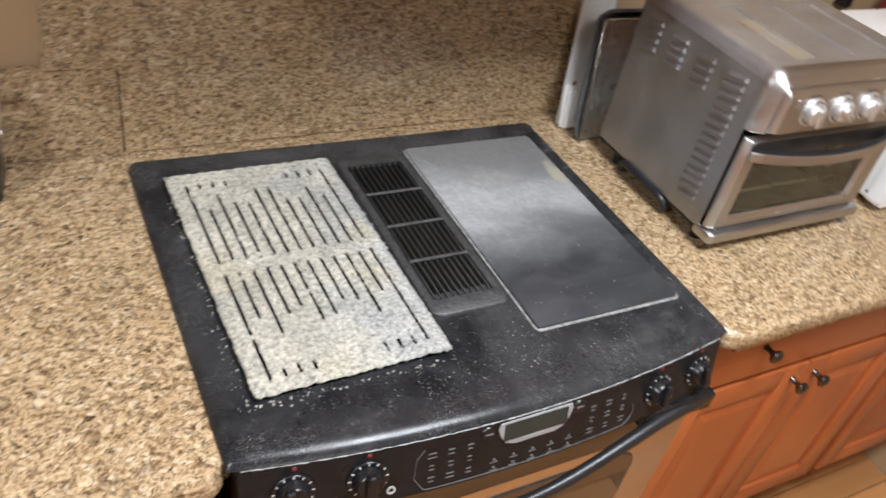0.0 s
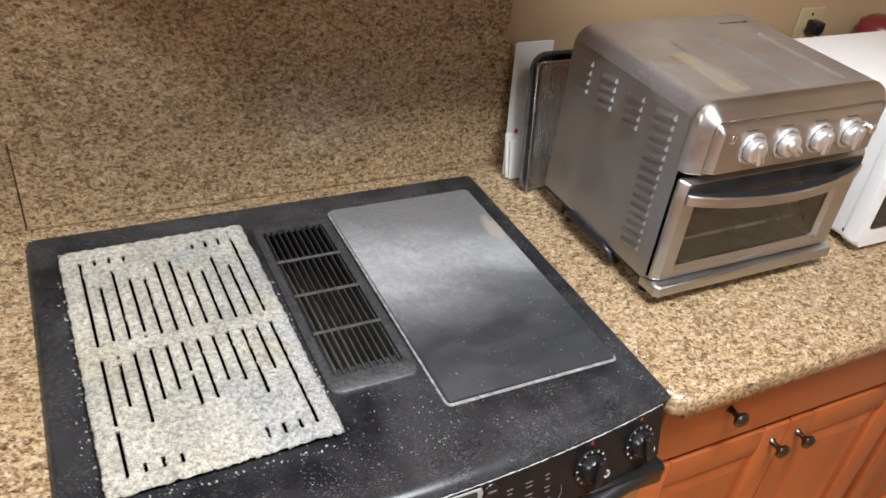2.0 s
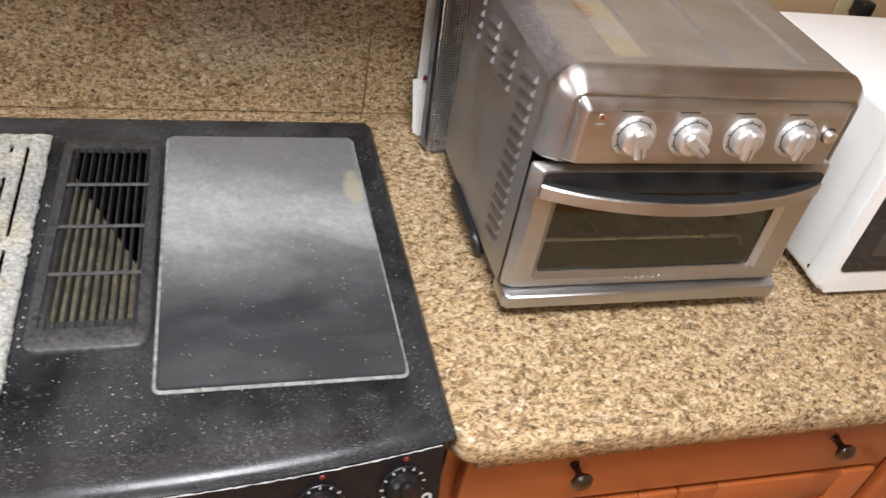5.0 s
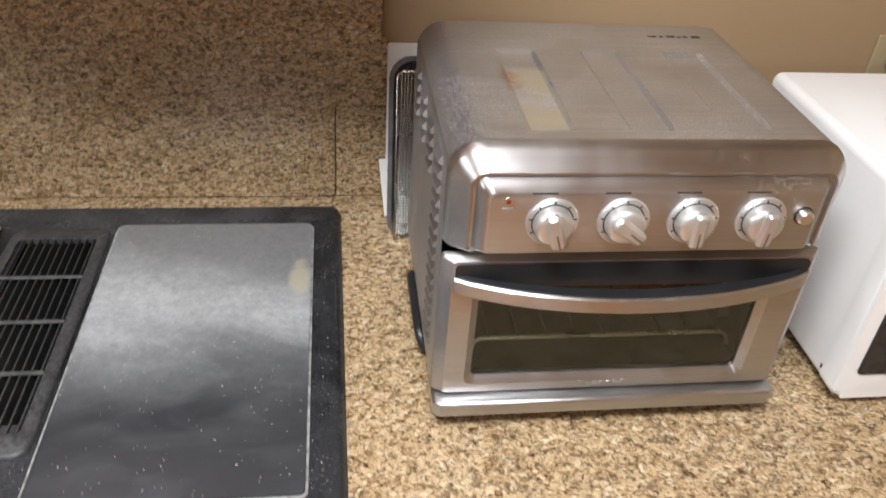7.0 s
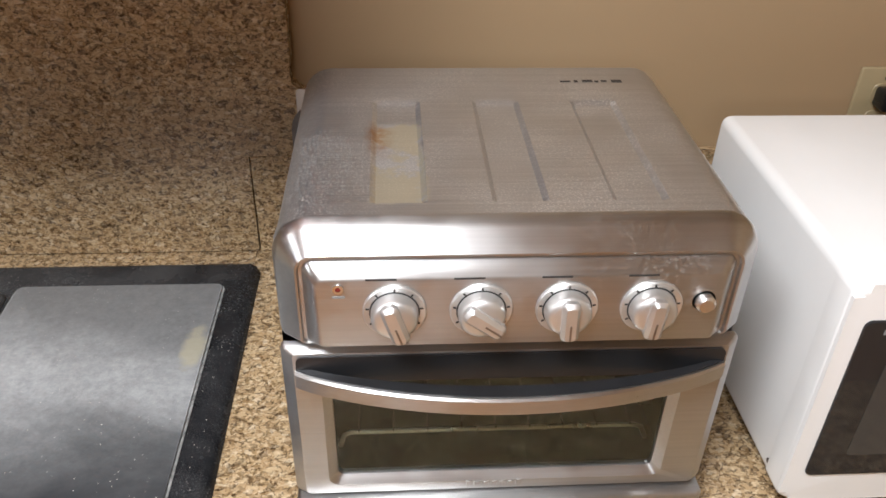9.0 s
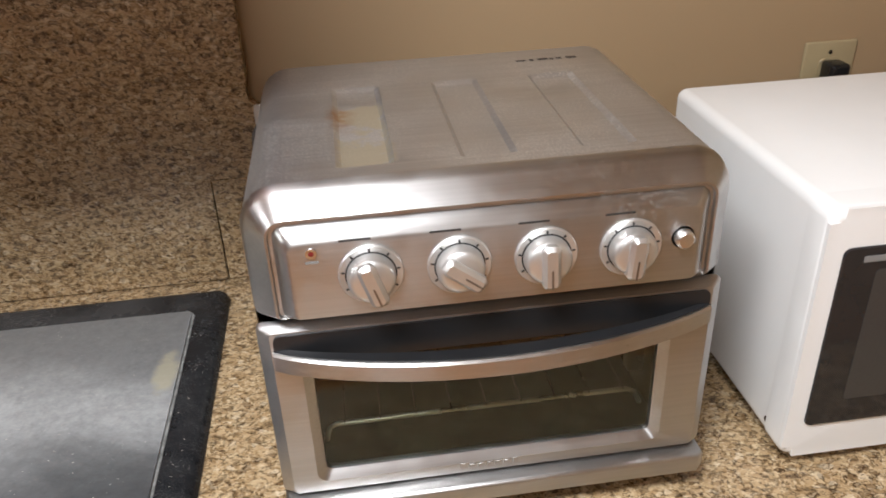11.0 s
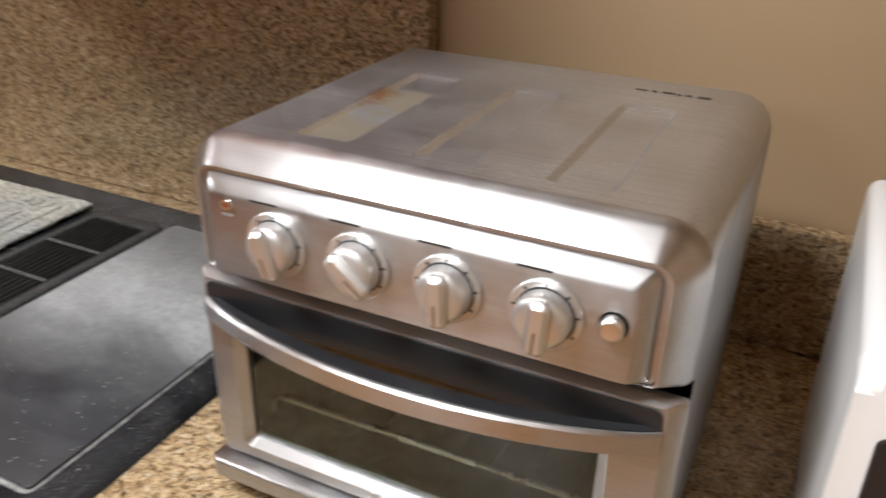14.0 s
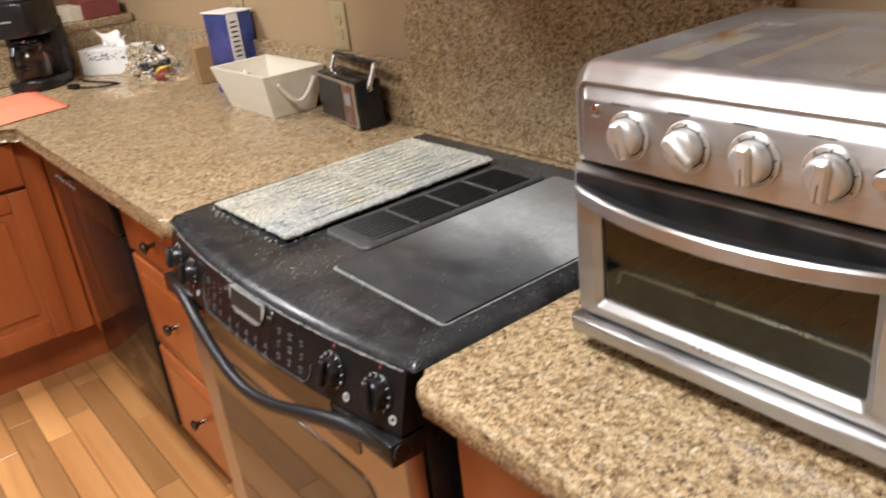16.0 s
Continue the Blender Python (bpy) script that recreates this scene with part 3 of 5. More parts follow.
def right_cabinets():
    c = thing("base_cabinet", (1.13, -0.27, 0), "cherry wood base cabinet with one wide drawer above two doors", "cabinet", "base cabinets")
    base_carcass(0.79, 1.483, c)
    d = slab_front("drawer", 0.808, 1.466, 0.715, 0.852, DOORS, c)
    for x in (0.952, 1.338):
        mushroom(x, DOORS, 0.797, d)
    for a, b, k in ((0.808, 1.1355, 1.105), (1.1385, 1.466, 1.168)):
        mushroom(k, DOORS, 0.661, panel_door(a, b, 0.18, 0.7, DOORS, c))
    c = thing("base_cabinet", (1.68, -0.27, 0), "cherry wood base cabinet in the corner beside the wall", "cabinet", "base cabinets")
    base_carcass(1.485, RIGHT - 0.003, c)
    mushroom(1.68, DOORS, 0.797, slab_front("drawer", 1.5, 1.885, 0.712, 0.852, DOORS, c))
    mushroom(1.52, DOORS, 0.661, panel_door(1.5, 1.885, 0.18, 0.7, DOORS, c))


def left_cabinets():
    c = thing("drawer_cabinet", (-0.24, -0.27, 0), "cherry wood cabinet with three drawers beside the range", "cabinet", "base cabinets")
    base_carcass(-0.475, -0.012, c)
    for z0, z1 in ((0.712, 0.852), (0.45, 0.7), (0.18, 0.438)):
        d = part("drawer", box(-0.462, -0.022, DOORS, DOORS + 0.02, z0, z1, 0.006, 3), CHERRY_X, c)
        if z1 - z0 > 0.2:
            part("raised_panel", prism(rounded(-0.42, -0.064, z0 + 0.04, z1 - 0.04, 0.004), "y", DOORS - 0.003, DOORS + 0.002, 0.003, 1), CHERRY_X, d)
        mushroom(-0.24, DOORS, (z0 + z1) / 2, d)
    c = thing("filler_cabinet", (-1.2, -0.27, 0), "cherry wood corner filler beside the dishwasher", "cabinet")
    base_carcass(-1.32, -1.095, c)
    c = thing("side_cabinet", (-1.6, -1.2, 0), "cherry wood cabinet run with raised panel doors under the side worktop", "cabinet")
    part("carcass", box(LEFT + 0.02, EDGE - 0.04, -2.18, -0.57, 0.165, TOP - 0.042), CHERRY, c, smooth=0)
    part("toe_kick", box(LEFT + 0.1, EDGE - 0.13, -2.18, -0.46, 0.0, 0.165), CHERRY, c, smooth=0)
    X = EDGE - 0.04
    for y0, y1 in ((-1.06, -0.64), (-1.5, -1.08), (-1.94, -1.52)):
        f = 0.06
        d = part("door", box(X, X + 0.012, y0, y1, 0.18, 0.7), CHERRY, c)
        for a, b in ((y0, y0 + f), (y1 - f, y1)):
            part("stile", box(X + 0.001, X + 0.022, a, b, 0.18, 0.7, 0.003, 2), CHERRY, d)
        for a, b in ((0.18, 0.25), (0.64, 0.7)):
            part("rail", box(X + 0.001, X + 0.0214, y0 + f, y1 - f, a, b, 0.003, 2), CHERRY, d)
        part("raised_panel", prism(rounded(y0 + 0.085, y1 - 0.085, 0.275, 0.615, 0.003), "x", X + 0.008, X + 0.018, 0.006, 1), CHERRY, d)
        part("drawer", box(X + 0.001, X + 0.022, y0, y1, 0.712, 0.852, 0.005, 3), CHERRY, c)


def upper_cabinet():
    c = thing("wall_cabinet", (0.388, -0.12, 1.42), "cherry wood wall cabinet above the range", "cabinet")
    part("carcass", box(-0.08, 0.856, -0.31, PAINT - 0.002, 1.425, 2.2), CHERRY_X, c, smooth=0)
    for a, b in ((-0.078, 0.3865), (0.3895, 0.854)):
        f = 0.06
        d = part("door", box(a + f, b - f, -0.322, -0.312, 1.42 + f, 2.18), CHERRY, c)
        for p, q in ((a, a + f), (b - f, b)):
            part("stile", box(p, q, -0.332, -0.312, 1.42, 2.19, 0.003, 2), CHERRY, d)
        for p, q in ((1.42, 1.48), (2.13, 2.19)):
            part("rail", box(a + f, b - f, -0.3314, -0.312, p, q, 0.003, 2), CHERRY_X, d)


def dishwasher():
    d = thing("dishwasher", (-0.78, -0.3, 0), "glossy black built-in dishwasher under the worktop", "dishwasher")
    part("door", box(-1.09, -0.482, -0.592, -0.05, 0.17, 0.735, 0.004, 2), DISHWASHER, d)
    p = part("control_panel", box(-1.09, -0.482, -0.602, -0.05, 0.739, 0.858, 0.008, 3), DISHWASHER, d)
    for i in range(6):
        part("legend", box(-0.98 + i * 0.035, -0.962 + i * 0.035, -0.6035, -0.602, 0.795, 0.801), LEGEND, p, smooth=0)
    part("toe_panel", box(-1.09, -0.482, -0.47, -0.45, 0.0, 0.169), BLACK, d, smooth=0)


# ---- range ----
MID = 0.3865


def bow(x):
    """Front edge of the cooktop in plan."""
    return -0.613 - 0.035 * (1 - ((x - MID) / MID) ** 2)


def panel_at(x, s, out=0.0):
    """A place on the sloping control panel: s from 0 at its top to 1 at its foot."""
    y0 = bow(x)
    return Vector((x, y0 + 0.001 - 0.021 * s - out * 0.97, 0.9045 - 0.086 * s + out * 0.24))


def on_panel(x, s, out=0.0, turn=0.0):
    """A pose on the panel, z out of it, y up it."""
    slope = (bow(x + 0.01) - bow(x - 0.01)) / 0.02
    xa = Vector((1, slope, 0)).normalized()
    up = Vector((0, 0.021, 0.086)).normalized()
    za = xa.cross(up).normalized()
    ya = za.cross(xa)
    m = Matrix((xa, ya, za)).transposed().to_4x4()
    return Matrix.Translation(panel_at(x, s) + za * out) @ m @ Matrix.Rotation(radians(turn), 4, "Z")


def flat(points, h0, h1, at, bevel=0.0):
    bm = prism(points, "z", h0, h1, bevel, 1)
    bmesh.ops.transform(bm, matrix=at, verts=bm.verts)
    return bm


def the_range():
    r = thing("kitchen_range", (MID, -0.3, 0), "black slide-in downdraft range with a dusty crumb-strewn cooktop", "range")
    W = 2 * MID + 0.008
    xs = [0, 0.0015, 0.005, 0.012, 0.03] + [0.03 + (W - 0.06) * i / 40 for i in range(1, 40)] + [W - 0.03, W - 0.012, W - 0.005, W - 0.0015, W]
    edge = lambda d: 0.906 + (0.014 * math.sin(min(1.0, d / 0.012) * math.pi / 2))
    bm = bmesh.new()
    grid = []
    for x in xs:
        side = min(x, W - x)
        inset = 0.014 * max(0.0, 1 - side / 0.014) ** 2
        f = bow(x)
        x -= 0.0045
        ys = [-inset + 0.009, -inset + 0.004, -0.0015 - inset, -0.005 - inset * 0.5, -0.012, -0.03] + [-0.03 + (f + 0.06 + 0.03) * j / 20 for j in range(1, 21)]
        col = [bm.verts.new((x, y, min(edge(side), edge(0.009 - y - inset if y > -0.02 else 1)))) for y in ys]
        for d, z in ((0.045, 0.9198), (0.03, 0.919), (0.018, 0.9172), (0.009, 0.9142), (0.003, 0.91), (0.0, 0.9065), (0.002, 0.904)):
            col.append(bm.verts.new((x, f + d, min(z, edge(side)))))
        grid.append(col)
    for a, b in zip(grid, grid[1:]):
        for j in range(len(a) - 1):
            c = (a[j].co + b[j + 1].co) / 2
            if not (0.345 < c.x < 0.441 and -0.432 < c.y < -0.078):  # opening over the vent
                bm.faces.new((a[j], b[j], b[j + 1], a[j + 1]))
    top = part("cooktop", bm, ENAMEL, r, "black enamel cooktop dusted with crumbs", 60)
    W = 2 * MID - 0.003
    part("body", box(0.012, W - 0.012, -0.598, -0.01, 0.02, 0.8, 0.003, 2), BLACK, r)

    for a, b, c, d in ((0.012, W - 0.012, -0.03, -0.01), (0.012, 0.03, -0.598, -0.03), (W - 0.03, W - 0.012, -0.598, -0.03)):
        part("chassis_wall", box(a, b, c, d, 0.8005, 0.905), BLACK, r, smooth=0)

    # control panel
    bm = sheet(40, 8, lambda u, v: panel_at(0.008 + u * (W - 0.016), v))
    for side, x in ((0, 0.008), (1, W - 0.008)):
        loop = [bm.verts.new(panel_at(x, i / 8)) for i in range(9)] + [bm.verts.new((x, -0.585, 0.82)), bm.verts.new((x, -0.585, 0.9045))]
        bm.faces.new(loop if side else loop[::-1])
    low = [bm.verts.new(panel_at(0.008 + (W - 0.016) * i / 20, 1)) for i in range(21)]
    back = [bm.verts.new((v.co.x, -0.585, 0.82)) for v in low]
    for i in range(20):
        bm.faces.new((low[i], low[i + 1], back[i + 1], back[i]))
    cp = part("control_panel", bm, PANEL, r, "black control panel with worn white print")
    # trim line round the touch area
    trim = [panel_at(0.235, 0.2, 0.0008), panel_at(0.225, 0.35, 0.0008), panel_at(0.222, 0.7, 0.0008), panel_at(0.235, 0.92, 0.0008)] + [panel_at(0.24 + 0.322 * i / 12, 0.95, 0.0008) for i in range(13)] + [panel_at(0.573, 0.88, 0.0008), panel_at(0.58, 0.74, 0.0008), panel_at(0.579, 0.6, 0.0008)]
    part("trim", tube(trim, 0.0006, 5), TRIM, cp, "thin pale trim line")
    # dust caught in the seam under the cooktop's nose
    seam = [panel_at(0.012 + (W - 0.024) * i / 160, 0.015 + 0.02 * noise.noise((i * 0.9, 1, 4)), 0.0006) for i in range(161)]
    part("dusty_seam", tube(seam, [max(0.0002, 0.0007 + 0.0009 * noise.noise((i * 0.37, 2, 7))) for i in range(161)], 5), SEAM, cp, "pale dust caught in the seam")
    # display
    bez = [(-0.057, 0.0195), (0.057, 0.0195), (0.06, 0.011), (0.056, -0.002), (0.047, -0.015), (0.033, -0.0205), (-0.033, -0.0205), (-0.047, -0.015), (-0.056, -0.002), (-0.06, 0.011)]
    b = part("display", flat(bez, 0.0003, 0.0025, on_panel(0.3985, 0.27), 0.001), BEZEL, cp, "silver display surround")
    part("screen", flat(rounded(-0.051, 0.051, -0.011, 0.0165, 0.002, 2), 0.0022, 0.0032, on_panel(0.3985, 0.27)), SCREEN, b, "dark blank display")
    part("badge", flat(rounded(-0.016, 0.016, -0.019, -0.0145, 0.001, 2), 0.0022, 0.003, on_panel(0.3985, 0.27)), LEGEND, b)
    for x in (0.3255, 0.4715):
        part("key", lathe([(0, 0.0015), (0.0105, 0.0015), (0.0115, 0)], 18, at=on_panel(x, 0.2, 0.0002)), BLACK, cp)
        part("legend", flat(rounded(-0.006, 0.006, -0.0012, 0.0012, 0.0005, 1), 0.0015, 0.0021, on_panel(x, 0.2, 0.0002)), PRINT, cp)
    rng = random.Random(2)
    for cx in (0.246, 0.273, 0.3, 0.498, 0.527, 0.556):
        for s in (0.3, 0.52, 0.74):
            w = rng.uniform(0.003, 0.0058)
            for k, ds in ((0, 0.0), (1, 0.075)):
                part("legend", flat(rounded(-w, w, -0.0009, 0.0009, 0.0004, 1), 0.0004, 0.0009, on_panel(cx, s + ds)), PRINT, cp)
                w *= rng.uniform(0.6, 1.1)
    for i in range(5):
        for s in (0.72, 0.87):
            x = 0.338 + i * 0.0305
            part("legend", flat(rounded(-0.002, 0.002, -0.0016, 0.0016, 0.0004, 1), 0.0004, 0.0009, on_panel(x, s)), PRINT, cp)
            part("legend", flat(rounded(-0.006, 0.006, -0.0007, 0.0007, 0.0003, 1), 0.0004, 0.0009, on_panel(x, s + 0.05)), PRINT, cp)
    # knobs
    for x, turn in ((0.07, 20), (0.161, 0), (0.627, -10), (0.7165, 8)):
        at = on_panel(x, 0.5, 0.0004, turn)
        part("dial_ring", lathe([(0.0272, 0), (0.0275, 0.0015), (0.0265, 0.0026), (0.0212, 0.0026), (0.0212, 0)], 32, at=at), BLACK, cp, "")
        k = part("knob", lathe([(0, 0.016), (0.0165, 0.0155), (0.0185, 0.013), (0.0205, 0.0)], 28, at=at), BLACK, cp, "black knob")
        part("grip", flat(rounded(-0.0066, 0.0066, -0.0195, 0.0205, 0.005, 3), 0.012, 0.0235, at, 0.0024), BLACK, k)
        for j in range(11):
            a = radians(-50 + j * 28)
            m = on_panel(x, 0.5, 0.0004) @ Matrix.Rotation(a, 4, "Z") @ Matrix.Translation((0.0242, 0, 0.0026))
            part("mark", flat(rounded(-0.0018, 0.0018, -0.0009, 0.0009, 0.0003, 1), 0.0, 0.0004, m), DIAL, cp)
        part("warning_light", lathe([(0, 0.0008), (0.0025, 0.0006), (0.003, 0)], 12, at=on_panel(x + 0.002, 0.1, 0.0003)), RED, cp, "small red warning light")
    for x in (0.659, 0.7465, 0.192, 0.1):
        part("burner_symbol", lathe([(0.0035, 0), (0.0035, 0.0012), (0.0062, 0.0012), (0.0062, 0)], 18, at=on_panel(x, 0.8, 0.0003)), DIAL, cp)

    # oven door with bowed handle
    door = part("oven_door", box(0.014, W - 0.014, -0.634, -0.6, 0.17, 0.803, 0.006, 2), RANGE_STEEL, r, "pale metal oven door")
    part("window", prism(rounded(0.1, W - 0.1, 0.27, 0.69, 0.035), "y", -0.637, -0.632, 0.0015, 1), DOOR_GLASS, door, "dark reflecting oven window")
    part("upper_glass", prism(rounded(0.12, W - 0.12, 0.725, 0.795, 0.01), "y", -0.6365, -0.632, 0.001, 1), DOOR_GLASS, door)
    part("bottom_drawer", box(0.014, W - 0.014, -0.622, -0.598, 0.03, 0.16, 0.006, 2), RANGE_STEEL, r)
    hp, hr = [], []
    for i in range(41):
        u = i / 40
        x = 0.004 + u * (W - 0.008)
        lift = smoothstep(0.08, 0.5, u) * smoothstep(0.08, 0.5, 1 - u)
        hp.append((x, bow(x) - 0.026 - 0.008 * lift, 0.799 - 0.06 * lift))
        hr.append(0.013 - 0.002 * lift)
    h = part("handle", tube(hp, hr, 12, wide=0.85), SLATE, door, "black bowed door handle", 60)
    for a, b in ((0.006, 0.15), (W - 0.15, W - 0.006)):
        part("handle_bracket", box(a, b, -0.655, -0.6, 0.78, 0.815, 0.004, 2), BLACK, h)
    return r, top


def vent_grille(r):
    x0, x1, y0, y1 = 0.328, 0.458, -0.468, -0.062
    v = thing("downdraft_vent", (0.393, -0.265, 0.92), "dusty black downdraft vent grille between the griddle and the grill plate", "vent")
    ring_out, ring_in = rounded(x0, x1, y0, y1, 0.018), rounded(x0 + 0.013, x1 - 0.015, y0 + 0.032, y1 - 0.024, 0.006)
    bm = bmesh.new()
    n = len(ring_out)
    rows = []
    for pts, z in ((ring_out, 0.9195), (ring_out, 0.9225), (rounded(x0 + 0.003, x1 - 0.003, y0 + 0.003, y1 - 0.003, 0.016), 0.9255), (ring_in, 0.9245), (ring_in, 0.9165)):
        rows.append([bm.verts.new((*p, z)) for p in pts])
    for a, b in zip(rows, rows[1:]):
        for i in range(n):
            bm.faces.new((a[i], a[(i + 1) % n], b[(i + 1) % n], b[i]))
    part("frame", bm, VENT, v, "dusty black frame", 50)
    wx0, wx1, wy0, wy1, deep = x0 + 0.006, x1 - 0.006, y0 + 0.02, y1 - 0.004, 0.8
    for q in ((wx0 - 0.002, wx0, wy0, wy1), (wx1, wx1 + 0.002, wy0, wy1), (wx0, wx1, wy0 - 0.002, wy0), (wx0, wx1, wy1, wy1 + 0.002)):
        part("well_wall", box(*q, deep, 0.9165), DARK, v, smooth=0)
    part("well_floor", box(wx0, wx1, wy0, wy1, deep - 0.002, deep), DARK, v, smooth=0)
    a, b = x0 + 0.014, x1 - 0.014
    for i in range(10):
        x = a + (b - a) * (i + 0.5) / 10
        part("slat", box(x - 0.0012, x + 0.0012, y0 + 0.031, y1 - 0.023, 0.906, 0.9244, 0.0008, 1), SLAT, v)
    for k in range(1, 4):
        y = y0 + 0.032 + (y1 - y0 - 0.056) * k / 4
        part("crossbar", tube([(a + (b - a) * i / 20, y, 0.9252) for i in range(21)], 0.0026, 6), DUSTY_BAR, v)
    # greasy filter leaning in the well
    fa, fb = Vector((wx0 + 0.003, 0, 0.9)), Vector((wx0 + 0.102, 0, 0.81))
    bm = sheet(18, 4, lambda u, w: (fa.x + (fb.x - fa.x) * u + 0.0016 * (round(u * 18) % 2), wy0 + 0.004 + w * (0.33 - 0.13 * u), fa.z + (fb.z - fa.z) * u))
    ob = part("filter", bm, FILTER, v, "yellowed greasy filter", 0)
    m = ob.modifiers.new("depth", "SOLIDIFY")
    m.thickness = 0.003
    return v


def griddle():
    x0, x1, y0, y1 = 0.4665, 0.734, -0.529, -0.053
    g = thing("griddle_plate", ((x0 + x1) / 2, (y0 + y1) / 2, 0.92), "dark metal griddle plate with chalky wiped streaks and painted rear sheen", "griddle")
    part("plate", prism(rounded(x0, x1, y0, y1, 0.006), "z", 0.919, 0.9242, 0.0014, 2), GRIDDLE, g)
    part("dusty_groove", prism(rounded(x0 - 0.0036, x1 + 0.003, y0 - 0.0048, y1 + 0.001, 0.009), "z", 0.9185, 0.9208), DUST, g, "pale dust settled along the plate's edge", 0)
    return g


def grill_plate():
    """Two slotted cast grates under a thick pale crust."""
    cell = 0.0020091  # slots lie two cells wide on this grid
    x0, x1, y0, y1 = 0.0475, 0.0475 + 136 * cell, -0.537, -0.065
    REAR_REACH = (1, 0.62, 0.8, 0.66, 0.64, 0.8, 0.78, 0.62, 0.6, 0.75, 0.6, 1)
    FRONT_REACH = (1, 0.47, 0.64, 0.48, 0.43, 0.6, 0.58, 0.46, 0.48, 0.64, 0.46, 1)
    slots = []
    mid = (y0 + y1) / 2
    for i in range(12):
        x = x0 + 13 * cell + i * 10 * cell
        if i in (0, 11):
            slots += [(x, mid + 0.012, y1 - 0.03), (x, y0 + 0.022, mid - 0.012)]
            continue
        slots.append((x, mid + 0.012, mid + 0.012 + 0.205 * REAR_REACH[i]))
        slots.append((x, mid - 0.012 - 0.205 * FRONT_REACH[i], mid - 0.012))
        if i in (1, 2, 3, 8, 9, 10):
            slots.append((x, y1 - 0.03 - 0.016, y1 - 0.03))
            slots.append((x, y0 + 0.022, y0 + 0.022 + 0.017))
    nu, nv = 136, 220

    def solid(u, v):
        x, y = x0 + u * (x1 - x0), y0 + v * (y1 - y0)
        for sx, a, b in slots:
            if abs(x - sx) < 0.0031:
                j = 0.003 * noise.noise((sx * 90, y * 60, 3))
                if a + j < y < b + j and abs(x - sx) < 0.0021 and noise.noise((sx * 400, y * 60, 8)) > -0.62:
                    return False
        return True

    def place(u, v):
        x, y = x0 + u * (x1 - x0), y0 + v * (y1 - y0)
        rim = min(x - x0, x1 - x, y - y0, y1 - y)
        rag = (0.0016 * noise.noise((x * 70, y * 70, 1)) + 0.0016 * noise.noise((x * 260, y * 260, 4))) if rim < 0.003 else 0
        z = 0.9336 + (0.0007 + 0.0012 * smoothstep(0.3, 0.55, -y) if y < -0.3 else 0.0007) * noise.noise((x * 160, y * 160, 0)) + 0.0016 * noise.noise((x * 420, y * 420, 5)) + 0.0004 * noise.noise((x * 45, y * 45, 9))
        ridge = abs(((x - x0 - 13 * cell) / (10 * cell)) % 1 - 0.5)
        z += 0.0036 * (0.5 - ridge)
        if rim > 0.014:
            z -= 0.0008 * math.exp(-(((0.5 - ridge) * 10 * cell) / 0.0036) ** 2)
        if abs(y - mid) < 0.0012:
            z -= 0.0012
        return (x + rag, y + rag, z - 0.004 * (1 - smoothstep(0, 0.005, rim)))

    g = thing("grill_plate", (0.184, -0.3, 0.92), "slotted grill plate thickly crusted with pale chalky residue", "grill plate")
    ob = part("grate", sheet(nu, nv, place, keep=solid), CRUST, g, "", 60)
    if ob.data.polygons[0].normal.z < 0:
        ob.data.flip_normals()
    m = ob.modifiers.new("depth", "SOLIDIFY")
    m.thickness, m.offset = 0.0055, -1
    # black sheet added so that the slots read as deep shade
    part("slot_shade", box(x0 + 0.006, x1 - 0.006, y0 + 0.006, y1 - 0.006, 0.9195, 0.9208), DARK, g, "", 0)
    g.location.x, g.rotation_euler.z = 0.181, radians(1.2)
    return g


def crumbs():
    rng = random.Random(5)
    bm = bmesh.new()

    def bit(x, y, z, s):
        m = Matrix.Translation((x, y, z + s * 0.4)) @ Euler((rng.random() * 6, rng.random() * 6, rng.random() * 6)).to_matrix().to_4x4() @ Matrix.Diagonal((s, s * rng.uniform(0.5, 0.9), s * rng.uniform(0.4, 0.8), 1))
        bmesh.ops.create_icosphere(bm, subdivisions=1, radius=0.5, matrix=m)

    for _ in range(190):  # along the edges of the crusted plate
        side = rng.random()
        if side < 0.5:
            x, y = 0.045 - abs(rng.gauss(0, 0.006)), rng.uniform(-0.55, -0.12)
        elif side < 0.8:
            x, y = rng.uniform(0.04, 0.33), -0.541 - abs(rng.gauss(0, 0.006))
        else:
            x, y = 0.322 + abs(rng.gauss(0, 0.003)), rng.uniform(-0.54, -0.2)
        bit(x, y, 0.92, rng.choice((0.0012, 0.0018, 0.0026, 0.004)))
    for _ in range(330):  # across the front of the cooktop
        x = min(0.75, max(0.03, rng.gauss(0.4, 0.15)))
        bit(x, rng.uniform(-0.59, -0.475), 0.92, rng.choice((0.0008, 0.001, 0.0014, 0.002)))
    for _ in range(90):
        bit(rng.uniform(0.47, 0.725), rng.uniform(-0.52, -0.06), 0.9242, rng.choice((0.0008, 0.001, 0.0016)))
    for _ in range(40):
        bit(rng.uniform(0.735, 0.762), rng.uniform(-0.58, -0.1), 0.92, rng.choice((0.001, 0.0014)))
    single("crumbs", bm, plain("crumb", (0.44, 0.42, 0.37), 0.85), (MID, -0.3, 0.92), "pale dry crumbs scattered over the cooktop", "crumbs", kind="stuff", smooth=60)

# ---- toaster oven ----
OX0, OX1, OY0, OY1 = 0.8695, 1.2595, -0.431, -0.106
OC = (OX0 + OX1) / 2


